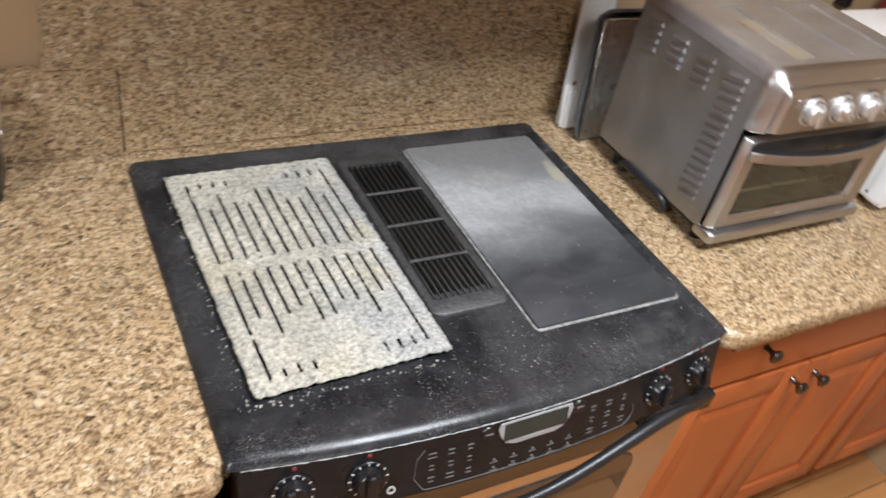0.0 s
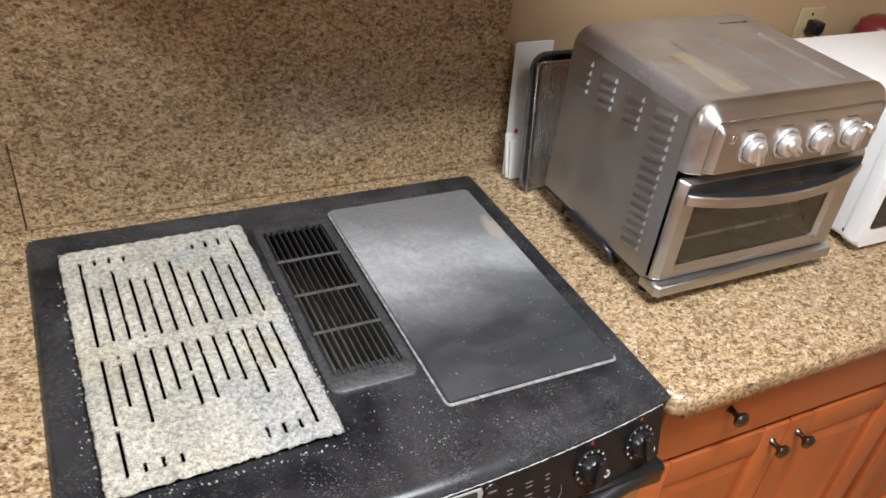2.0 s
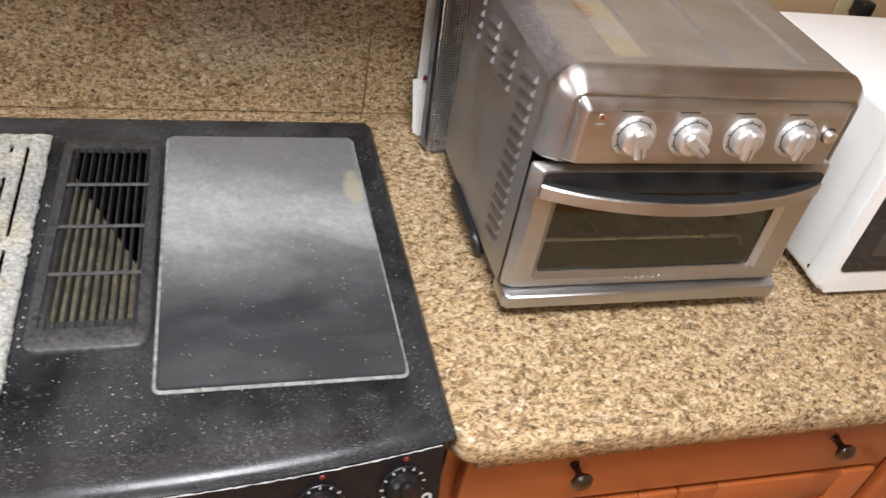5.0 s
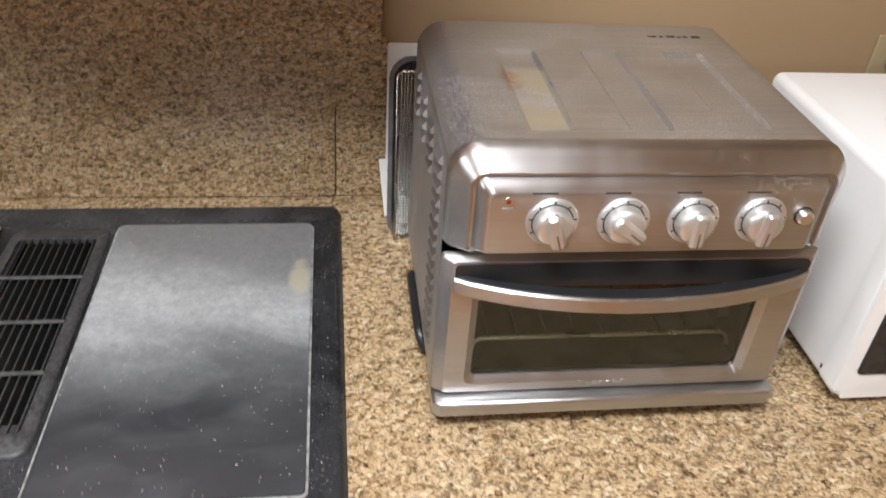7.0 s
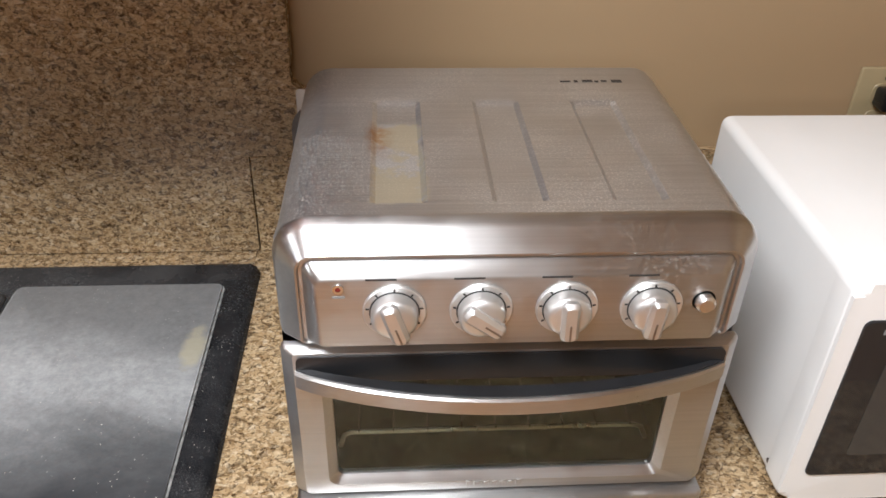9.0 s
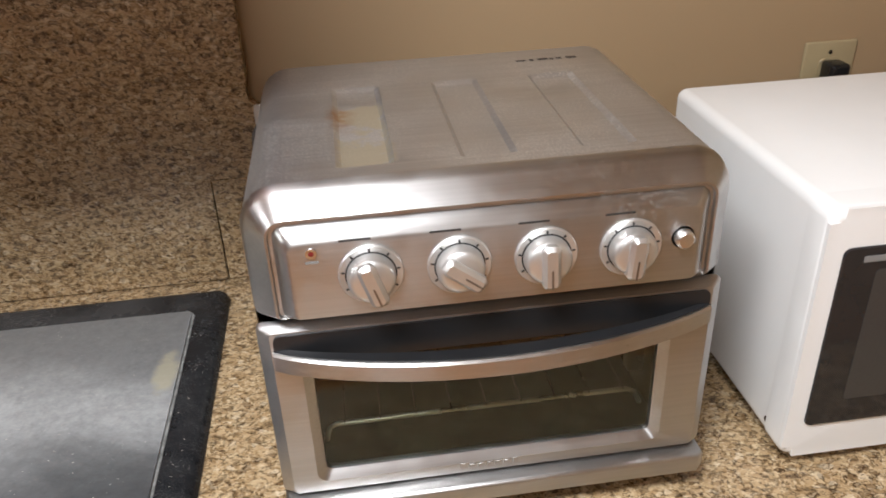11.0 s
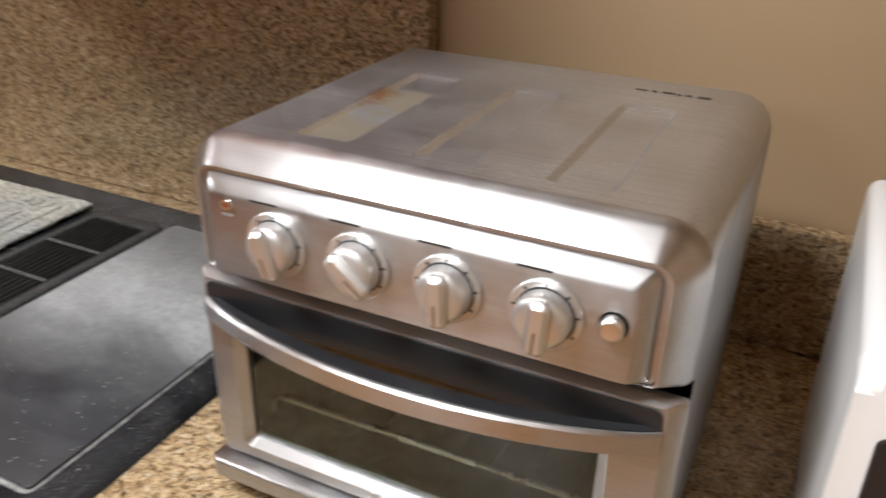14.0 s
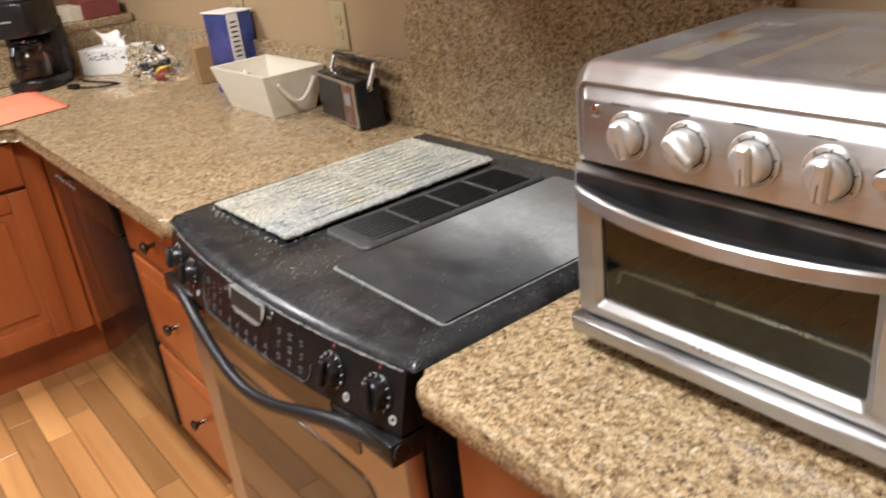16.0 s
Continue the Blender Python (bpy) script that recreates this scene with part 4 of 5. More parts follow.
def toaster_oven():
    t = thing("toaster_oven", (OC, -0.265, TOP), "brushed steel toaster oven with four knobs and a stained dusty top", "toaster oven")
    # wrap: sides and top as one bent sheet
    r = 0.033
    arc = [(OX0, 0.944), (OX0, 1.216)] + [(OX0 + r - r * math.cos(radians(a)), 1.2164 + r * math.sin(radians(a))) for a in range(9, 91, 9)]
    shell_l = arc[:4]
    shell_r = [(2 * OC - x, z) for x, z in shell_l[::-1]]
    bend = arc[3:]

    def wall(points):
        bm = bmesh.new()
        lo = [bm.verts.new((x, OY0 + 0.0215, z)) for x, z in points]
        hi = [bm.verts.new((x, OY1, z)) for x, z in points]
        for i in range(len(points) - 1):
            bm.faces.new((lo[i], lo[i + 1], hi[i + 1], hi[i]))
        return bm

    left = part("side_panel", wall(shell_l), STEEL_SIDE, t, "grey brushed side with rows of louvres", 50)
    right = part("side_panel", wall(shell_r), STEEL_SIDE, t, "", 50)
    zt = 1.249

    # recessed channels: grid lines gathered at the channel edges
    bm = bmesh.new()
    us, vs = [x for x, z in bend], [OY0 + 0.0215]
    low = {x: z - bend[-1][1] for x, z in bend}
    low.update({2 * OC - x: d for x, d in low.items()})
    CHANNELS = (0.969, 1.0675, 1.166)
    for c in CHANNELS:
        us += [c - 0.0236, c - 0.0230, c - 0.0190, c - 0.0184, c, c + 0.0184, c + 0.0190, c + 0.0230, c + 0.0236]
    us += [2 * OC - x for x, z in bend[::-1]]
    vs += [-0.388, -0.387, -0.3855, -0.384, -0.375, -0.3, -0.235, -0.2, -0.197, -0.194, -0.191, -0.188, OY1]
    g = []
    for x in us:
        row = []
        for y in vs:
            near = min(abs(x - c) for c in CHANNELS)
            d = (1 - min(1.0, max(0.0, (near - 0.0187) / 0.0046))) * smoothstep(-0.388, -0.384, y) * (1 - smoothstep(-0.2, -0.188, y))
            row.append(bm.verts.new((x, y, zt + 0.0004 + low.get(x, 0.0) - 0.004 * d)))
        g.append(row)
    for i in range(len(us) - 1):
        for j in range(len(vs) - 1):
            bm.faces.new((g[i][j], g[i + 1][j], g[i + 1][j + 1], g[i][j + 1]))
    top = part("top_panel", bm, STEEL_TOP, t, "dusty steel top with a dried yellow spill", 14)
    rng = random.Random(3)
    for k, (w, dx) in enumerate(((0.011, 0.0), (0.004, 0.015), (0.011, 0.024), (0.004, 0.037), (0.006, 0.044), (0.011, 0.055))):
        part("writing", box(1.142 + dx, 1.142 + dx + w, -0.146 - 0.001 * (k % 2), -0.1425 + 0.001 * (k % 3), zt + 0.0005, zt + 0.0008), INK, top, smooth=0)
    part("back_panel", prism([(x + 0.001, z - 0.001) for x, z in arc] + [(2 * OC - x - 0.001, z - 0.001) for x, z in arc[::-1]], "y", OY1 - 0.003, OY1), STEEL_SIDE, t, smooth=0)
    part("base", box(OX0 + 0.001, OX1 - 0.001, OY0 + 0.015, OY1, 0.936, 0.95, 0.002, 1), BLACK, t)

    # louvres
    def louvre(y, z, length, lean, parent):
        c = Vector((OX0, y, z))
        bm = bmesh.new()
        d = Vector((0, -math.cos(radians(lean)), math.sin(radians(lean)))) * length / 2
        w = Vector((0, -d.z, d.y)).normalized() * 0.005
        lo = [bm.verts.new(p) for p in (c - d - w, c + d - w, c + d + w, c - d + w)]
        k = c + Vector((-0.004, 0, 0))
        hi = [bm.verts.new(p) for p in (k - d * 0.9 + w * 0.1, k + d * 0.9 + w * 0.1, k + d * 0.9 + w * 0.8, k - d * 0.9 + w * 0.8)]
        for i in range(4):
            bm.faces.new((lo[i], lo[(i + 1) % 4], hi[(i + 1) % 4], hi[i]))
        bm.faces.new(hi)
        part("louvre", bm, STEEL_SIDE, parent, smooth=0)

    for i in range(15):
        louvre(-0.357, 1.208 - i * 0.0163, 0.044, 10, left)
    for y in (-0.286, -0.217, -0.152):
        for i in range(4):
            louvre(y, 1.203 - i * 0.0155, 0.038 if y < -0.2 else 0.033, 10, left)
    # black foot rail on the left side
    part("foot_rail", tube([(OX0 + 0.004, -0.188, 0.918), (OX0 - 0.001, -0.19, 0.932), (OX0 - 0.003, -0.2, 0.9385), (OX0 - 0.003, -0.302, 0.9385), (OX0 - 0.001, -0.318, 0.934), (OX0 + 0.004, -0.322, 0.918)], 0.0068, 10), SLATE, t, "black plastic rail along the side", 60)
    for x in (OX0 + 0.03, OX1 - 0.03):
        for y in (-0.39, -0.15):
            part("foot", lathe([(0, 0), (0.012, 0.0), (0.013, 0.02), (0.014, 0.033), (0, 0.033)], 16, at=pose(x, y, TOP)), BLACK, t)

    # upper front: broad chamfer, groove, then a raised panel with a chamfer of its own
    zb, zf, xl, xr = 1.1415, 1.2502, OX0 - 0.0008, OX1 + 0.0008

    def outline(ins):
        r, q = max(0.007, 0.034 - ins), 0.004
        z0, z1, pts = zb + ins * 0.2, zf - ins, []
        for cx, cz, rr, a0 in ((xr - ins - r, z1 - r, r, 0), (xl + ins + r, z1 - r, r, 90), (xl + ins + q, z0 + q, q, 180), (xr - ins - q, z0 + q, q, 270)):
            pts += [(cx + rr * math.cos(radians(a0 + 11.25 * i)), cz + rr * math.sin(radians(a0 + 11.25 * i))) for i in range(9)]
        return pts

    bm = bmesh.new()
    rows = []
    for ins, dy in ((0.0025, 0.0265), (0.0003, 0.0255), (0.0, 0.0235), (0.0006, 0.0205), (0.002, 0.0155), (0.0042, 0.0115), (0.0195, -0.0035), (0.0212, -0.0032), (0.0222, -0.0005),
                    (0.0248, -0.0005), (0.0258, -0.003), (0.0345, -0.0114), (0.0368, -0.0122)):
        rows.append([bm.verts.new((x, OY0 + dy, z)) for x, z in outline(ins)])
    n = len(rows[0])
    for a, b in zip(rows, rows[1:]):
        for i in range(n):
            bm.faces.new((a[i], a[(i + 1) % n], b[(i + 1) % n], b[i]))
    bm.faces.new(rows[-1])
    front = part("control_front", bm, STEEL_X, t, "steel control front with a raised panel", 40)
    FY = OY0 - 0.0122
    for k, (x, turn) in enumerate(((0.9645, 18), (1.0325, 52), (1.1005, 2), (1.1685, -4))):
        at = facing(x, FY, 1.1845)
        d = part("dial", lathe([(0.0250, 0), (0.0250, 0.002), (0.0241, 0.003), (0.0232, 0.0028), (0.0190, 0.002), (0.0190, 0)], 36, at=at), SATIN, front, "bright dial ring")
        part("dial_groove", lathe([(0.0199, 0.0024), (0.0186, 0.0026)], 36, at=at), INK, d, smooth=0)
        for j in range(7):
            m = at @ Matrix.Rotation(radians(-30 + 40 * j), 4, "Z") @ Matrix.Translation((0.0215, 0, 0.0026))
            part("mark", flat(rounded(-0.0013, 0.0013, -0.0008, 0.0008, 0.0003, 1), 0, 0.0003, m), INK, d)
        kb = part("knob", lathe([(0.0187, 0.0), (0.0186, 0.0095), (0.0179, 0.0126), (0.0164, 0.0146), (0.0132, 0.0158), (0.0070, 0.0164), (0, 0.0166)], 36, at=at), SATIN, front, "satin metal knob")
        grip = facing(x, FY, 1.1845, turn)
        part("grip", flat(rounded(-0.0072, 0.0072, -0.0202, 0.0172, 0.005, 4), 0.010, 0.0215, grip, 0.003), SATIN, kb)
        part("pointer", flat(rounded(-0.0008, 0.0008, -0.018, -0.002, 0.0003, 1), 0.0215, 0.0218, grip), SATIN_LINE, kb)
        part("legend", flat(rounded(-0.014, 0.010, -0.0008, 0.0008, 0.0003, 1), 0, 0.0003, facing(x - 0.008, FY, 1.2145)), INK, front)
    part("button", lathe([(0, 0.0085), (0.006, 0.008), (0.0078, 0.0062), (0.008, 0), (0.0095, 0)], 24, at=facing(1.211, FY, 1.1885)), CHROME, front, "small chrome push button")
    led = part("indicator", lathe([(0.0042, 0), (0.0042, 0.0015), (0.0022, 0.0015)], 16, at=facing(0.9215, FY, 1.2065)), CHROME, front)
    part("lens", lathe([(0, 0.0015), (0.0022, 0.001), (0.0022, 0)], 12, at=facing(0.9215, FY, 1.2065)), RED, led, "red indicator lens")
    part("legend", flat(rounded(-0.005, 0.005, -0.001, 0.001, 0.0003, 1), 0, 0.0003, facing(0.9215, FY, 1.1985)), LEGEND, front)

    # door: frame round an opening, glass, bowed handle
    dz0, dz1 = 0.952, 1.1335
    wx0, wx1, wz0, wz1 = 0.909, 1.209, 0.974, 1.096
    bm = bmesh.new()
    outer, inner = rounded(OX0 - 0.001, OX1 + 0.001, dz0, dz1, 0.004, 4), rounded(wx0, wx1, wz0, wz1, 0.006, 4)
    rows = []
    for pts, y in ((outer, OY0 + 0.014), (outer, OY0 + 0.0095), (rounded(OX0 + 0.0015, OX1 - 0.0015, dz0 + 0.001, dz1 - 0.001, 0.004, 4), OY0 + 0.0065), (rounded(OX0 + 0.0095, OX1 - 0.0095, dz0 + 0.003, dz1 - 0.0035, 0.004, 4), OY0),
                   (rounded(wx0 - 0.008, wx1 + 0.008, wz0 - 0.0075, wz1 + 0.006, 0.009, 4), OY0 - 0.0005), (inner, OY0 + 0.006), (inner, OY0 + 0.014)):
        rows.append([bm.verts.new((x, y, z)) for x, z in pts])
    n = len(rows[0])
    for a, b in zip(rows, rows[1:]):
        for i in range(n):
            bm.faces.new((a[i], a[(i + 1) % n], b[(i + 1) % n], b[i]))
    door = part("oven_door", bm, STEEL_X, t, "steel door frame", 35)
    pane = part("window", box(wx0 - 0.002, wx1 + 0.002, OY0 + 0.008, OY0 + 0.011, wz0 - 0.002, wz1 + 0.002), PANE, door, "clear door glass", 0)
    part("top_trim", prism(rounded(OX0 + 0.012, OX1 - 0.012, 1.1, 1.128, 0.006, 4), "y", OY0 - 0.002, OY0 + 0.001), SLATE, door, "black strip above the handle")
    for k in range(7):
        part("badge", box(1.03 + k * 0.008, 1.0355 + k * 0.008, OY0 - 0.0016, OY0, 0.9605, 0.9655 + 0.0015 * (k in (0, 6)), 0.0004, 1), STEEL_X, door)

    def handle_strip(y_out, z0, z1, thick, mat, label):
        bm = bmesh.new()
        rows = []
        for i in range(33):
            u = i / 32
            x = OX0 + 0.011 + u * (OX1 - OX0 - 0.022)
            b = 1 - (2 * u - 1) ** 2
            y = OY0 - 0.005 - y_out * b ** 0.85
            yi = y + thick
            zz0, zz1 = z0 - 0.004 * b, z1 - 0.004 * b
            rows.append([bm.verts.new(p) for p in ((x, y, zz0 + 0.002), (x, y, zz1 - 0.002), (x, y + 0.002, zz1), (x, yi, zz1), (x, yi, zz0), (x, y + 0.002, zz0))])
        for a, b in zip(rows, rows[1:]):
            for k in range(6):
                bm.faces.new((a[k], a[(k + 1) % 6], b[(k + 1) % 6], b[k]))
        bm.faces.new(rows[0][::-1])
        bm.faces.new(rows[-1])
        return part("handle", bm, mat, door, label, 35)

    h = handle_strip(0.034, 1.0955, 1.1135, 0.004, STEEL_X, "bowed steel handle")
    bm = bmesh.new()
    rows = []
    for i in range(33):
        u = i / 32
        x = OX0 + 0.0115 + u * (OX1 - OX0 - 0.023)
        b = 1 - (2 * u - 1) ** 2
        y = OY0 - 0.001 - 0.034 * b ** 0.85
        w = 0.004 + 0.008 * b
        z = 1.1145 - 0.004 * b
        rows.append([bm.verts.new(p) for p in ((x, y, z - 0.018), (x, y, z), (x, y + w, z + 0.001), (x, y + w, z - 0.018))])
    for a, b in zip(rows, rows[1:]):
        for k in range(4):
            bm.faces.new((a[k], a[(k + 1) % 4], b[(k + 1) % 4], b[k]))
    bm.faces.new(rows[0][::-1])
    bm.faces.new(rows[-1])
    part("handle_liner", bm, SLATE, h, "black plastic inside of the handle", 35)
    part("bottom_lip", prism([(OX0 - 0.001, OY0 + 0.03), (OX0 - 0.001, OY0 - 0.006), (OX0 + 0.006, OY0 - 0.013), (OX1 - 0.006, OY0 - 0.013), (OX1 + 0.001, OY0 - 0.006), (OX1 + 0.001, OY0 + 0.03)], "z", 0.929, 0.9495, 0.004, 3), STEEL_X, t, "steel lip of the crumb tray", 40)

    # inside
    cav = part("cavity", box(wx0 - 0.02, wx1 + 0.02, OY0 + 0.0145, OY1 - 0.02, wz0 - 0.018, wz1 + 0.03), CAVITY, t, "dark oven cavity", 0)
    fronts = [p.index for p in cav.data.polygons if p.normal.y < -0.9]
    b2 = bmesh.new()
    b2.from_mesh(cav.data)
    b2.faces.ensure_lookup_table()
    bmesh.ops.delete(b2, geom=[b2.faces[i] for i in fronts], context="FACES")
    b2.to_mesh(cav.data)
    b2.free()
    bm = tube([(wx0 + 0.002, OY0 + 0.03, 0.988), (wx0 + 0.006, OY0 + 0.03, 1.002), (wx0 + 0.012, OY0 + 0.03, 1.006), (wx1 - 0.016, OY0 + 0.03, 1.006), (wx1 - 0.008, OY0 + 0.03, 1.002), (wx1 - 0.002, OY0 + 0.03, 0.988)], 0.0024, 8)
    tube([(wx0 + 0.006, OY1 - 0.04, 1.006), (wx1 - 0.006, OY1 - 0.04, 1.006)], 0.002, 6, bm)
    rack = part("wire_rack", bm, WIRE, t, "bright wire oven rack", 60)
    for i in range(9):
        x = wx0 + 0.02 + i * (wx1 - wx0 - 0.04) / 8
        part("rung", tube([(x, OY0 + 0.028, 1.0088), (x, OY1 - 0.03, 1.0088)], 0.0008, 5), PEWTER, rack, "", 60)
    for x0, x1 in ((wx1 - 0.004, wx1 + 0.012),):
        part("rack_guide", box(x0, x1, OY0 + 0.06, OY0 + 0.075, 1.0, 1.07, 0.002, 1), WIRE, t)
    return t


# ---- microwave ----


def microwave():
    x0, x1, y0, y1, z0, z1 = 1.347, 1.865, -0.43, -0.092, 0.92, 1.189
    m = thing("microwave_oven", ((x0 + x1) / 2, -0.23, TOP), "white microwave oven with a dark glass door", "microwave")
    body = part("body", box(x0, x1, y0 + 0.014, y1, z0, z1, 0.012, 5), WHITE, m, "white enamel case")
    # front moulding, rounded, round the dark door glass
    bm = prism(rounded(x0 - 0.0014, x1 + 0.0014, z0 - 0.0014, z1 + 0.0014, 0.013, 6), "y", y0, y0 + 0.0332, 0.0095, 5, which=lambda c: c.y < y0 + 0.01)
    front = part("door", bm, WHITE, m, "white moulded door surround", 40)
    gx1 = x0 + 0.385
    win = part("window", prism(rounded(x0 + 0.016, gx1, 0.958, 1.153, 0.007, 4), "y", y0 - 0.0022, y0 + 0.002, 0.001, 1), MICRO_GLASS, front, "smoked black door glass", 40)
    part("screen", prism(rounded(x0 + 0.049, gx1 - 0.03, 0.987, 1.13, 0.004, 4), "y", y0 - 0.0026, y0 - 0.0015), MICRO_SCREEN, win, "grey perforated screen", 0)
    for a, b in ((0.035, 0.0725), (0.079, 0.11)):
        part("badge", box(x0 + a, x0 + b, y0 - 0.0028, y0 - 0.002, 1.1385, 1.1445), LEGEND, win, smooth=0)
    kp = part("keypad", prism(rounded(gx1 + 0.012, x1 - 0.014, 0.945, 1.165, 0.005, 4), "y", y0 - 0.002, y0 + 0.002, 0.001, 1), ALMOND, front)
    for i in range(3):
        for j in range(5):
            part("key", box(gx1 + 0.022 + i * 0.028, gx1 + 0.044 + i * 0.028, y0 - 0.0032, y0 - 0.0015, 0.965 + j * 0.028, 0.983 + j * 0.028, 0.0008, 1), WHITE, kp)
    for x in (x0 + 0.04, x1 - 0.04):
        for y in (y0 + 0.06, y1 - 0.04):
            part("foot", lathe([(0, 0), (0.011, 0), (0.012, 0.014), (0, 0.014)], 14, at=pose(x, y, TOP)), BLACK, m)
    for y, z in ((-0.395, 0.938), (-0.22, 0.938), (-0.11, 1.0)):
        part("screw", lathe([(0, 0.0012), (0.003, 0.0008), (0.0034, 0)], 12, at=Matrix.Translation((x0, y, z)) @ Matrix.Rotation(radians(-90), 4, "Y")), PEWTER, body)
    return m


# ---- trays and card stored behind the toaster oven ----


def stored_trays():
    def lean(bm, foot, top, h):
        """Tilt an upright sheet so that its head rests further back."""
        for v in bm.verts:
            v.co.y += foot + (top - foot) * (v.co.z - TOP) / h
        return bm

    bm = prism(rounded(0.843, 0.925, TOP + 0.002, 1.168, 0.004, 3), "y", 0.0, 0.003, 0.0008, 1)
    single("white_card_folder", lean(bm, 0.0, 0.03, 0.29), PAPER, (0.88, 0.01, TOP), "white glossy card folder leaning on the stone wall", "card")
    e = thing("paper_envelope", (0.95, -0.01, TOP), "folded white paper envelope with a small red mark", "envelope")
    bm = prism([(0.832, 1.002), (0.842, TOP + 0.004), (1.1, TOP + 0.004), (1.1, 1.035)], "y", 0.0, 0.0025)
    part("sheet", lean(bm, -0.014, 0.0, 0.14), PAPER, e, "", 0)
    bm = prism([(0.841, 0.988), (0.846, TOP + 0.004), (1.1, TOP + 0.004), (1.1, 1.02)], "y", 0.0, 0.0022)
    part("flap", lean(bm, -0.02, -0.006, 0.14), PAPER, e, "", 0)
    part("mark", lean(box(0.846, 0.853, 0.0, 0.001, 1.005, 1.013), -0.021, -0.008, 0.14), RED, e, "small red printed mark", 0)
    # dark baking pan, rim forward
    p = thing("baking_pan", (1.02, -0.04, TOP), "dark non-stick ribbed baking pan standing on edge", "pan")
    x0, x1, z0, z1 = 0.842, 1.18, TOP + 0.001, 1.172
    bm = bmesh.new()
    rows = []
    for ins, dy, rr in ((0.0, -0.022, 0.03), (0.0, -0.0235, 0.03), (0.006, -0.0235, 0.026), (0.008, -0.021, 0.025), (0.014, -0.002, 0.02), (0.018, 0.0, 0.018)):
        rows.append([bm.verts.new((x, dy, z)) for x, z in rounded(x0 + ins, x1 - ins, z0 + ins, z1 - ins, rr, 5)])
    n = len(rows[0])
    for a, b in zip(rows, rows[1:]):
        for i in range(n):
            bm.faces.new((a[i], a[(i + 1) % n], b[(i + 1) % n], b[i]))
    bm.faces.new(rows[-1])
    part("pan_body", lean(bm, -0.042, -0.005, 0.27), PAN, p, "", 35)
    for i in range(26):
        x = x0 + 0.026 + i * 0.0115
        part("rib", lean(box(x, x + 0.004, -0.003, 0.0, z0 + 0.022, z1 - 0.022), -0.042, -0.005, 0.27), PAN, p, smooth=0)
    # wire basket
    w = thing("wire_basket", (1.02, -0.06, TOP), "shiny wire mesh frying basket standing on edge", "basket")

    def wire(name, points, r, n):
        part(name, lean(tube([(p[0] - 0.013, p[1], p[2]) for p in points], r, n), -0.074, -0.04, 0.25), WIRE, w, "", 60)

    wire("rim", [(0.866, 0, TOP + 0.004), (0.866, 0, 1.15), (0.872, 0, 1.156), (1.16, 0, 1.156), (1.166, 0, 1.15), (1.166, 0, TOP + 0.004)], 0.0022, 7)
    for i in range(68):
        wire("upright_wire", [(0.872 + i * 0.0043, 0.006, TOP + 0.006), (0.872 + i * 0.0043, 0.006, 1.152)], 0.0008, 4)
    for j in range(54):
        wire("cross_wire", [(0.866, 0.008, TOP + 0.008 + j * 0.0045), (1.166, 0.008, TOP + 0.008 + j * 0.0045)], 0.0006, 4)


# ---- power sockets ----


def socket(x, z, w, h, label, plug=False):
    s = thing("wall_socket", (x, PAINT, z), label, "socket")
    part("plate", box(x - w / 2, x + w / 2, PAINT - 0.006, PAINT - 0.0005, z - h / 2, z + h / 2, 0.003, 3), ALMOND, s)
    for dz in (-0.02, 0.02):
        f = part("outlet", prism(rounded(x - 0.016, x + 0.016, z + dz - 0.014, z + dz + 0.014, 0.008), "y", PAINT - 0.008, PAINT - 0.005, 0.0008, 1), ALMOND, s)
        for dx in (-0.006, 0.006):
            part("slot", box(x + dx - 0.0011, x + dx + 0.0011, PAINT - 0.0084, PAINT - 0.0078, z + dz - 0.003, z + dz + 0.005), INK, f, smooth=0)
    part("screw", lathe([(0, 0.001), (0.003, 0.0006), (0.0032, 0)], 12, at=facing(x, PAINT - 0.006, z + (0.042 if plug else 0.0))), PEWTER if plug else CHROME, s)
    if plug:
        z += 0.04
        p = thing("power_plug", (x, PAINT - 0.02, z - 0.02), "black power plug in the wall socket", "plug")
        part("plug_body", box(x - 0.014, x + 0.014, PAINT - 0.04, PAINT - 0.0085, z - 0.035, z - 0.007, 0.005, 3), BLACK, p)
        part("cord", tube([(x, PAINT - 0.036, z - 0.03), (x, PAINT - 0.05, z - 0.06), (x + 0.01, PAINT - 0.045, z - 0.14), (x + 0.02, PAINT - 0.04, TOP + 0.01)], 0.0032, 8), BLACK, p)


# ---- things on the left worktop ----


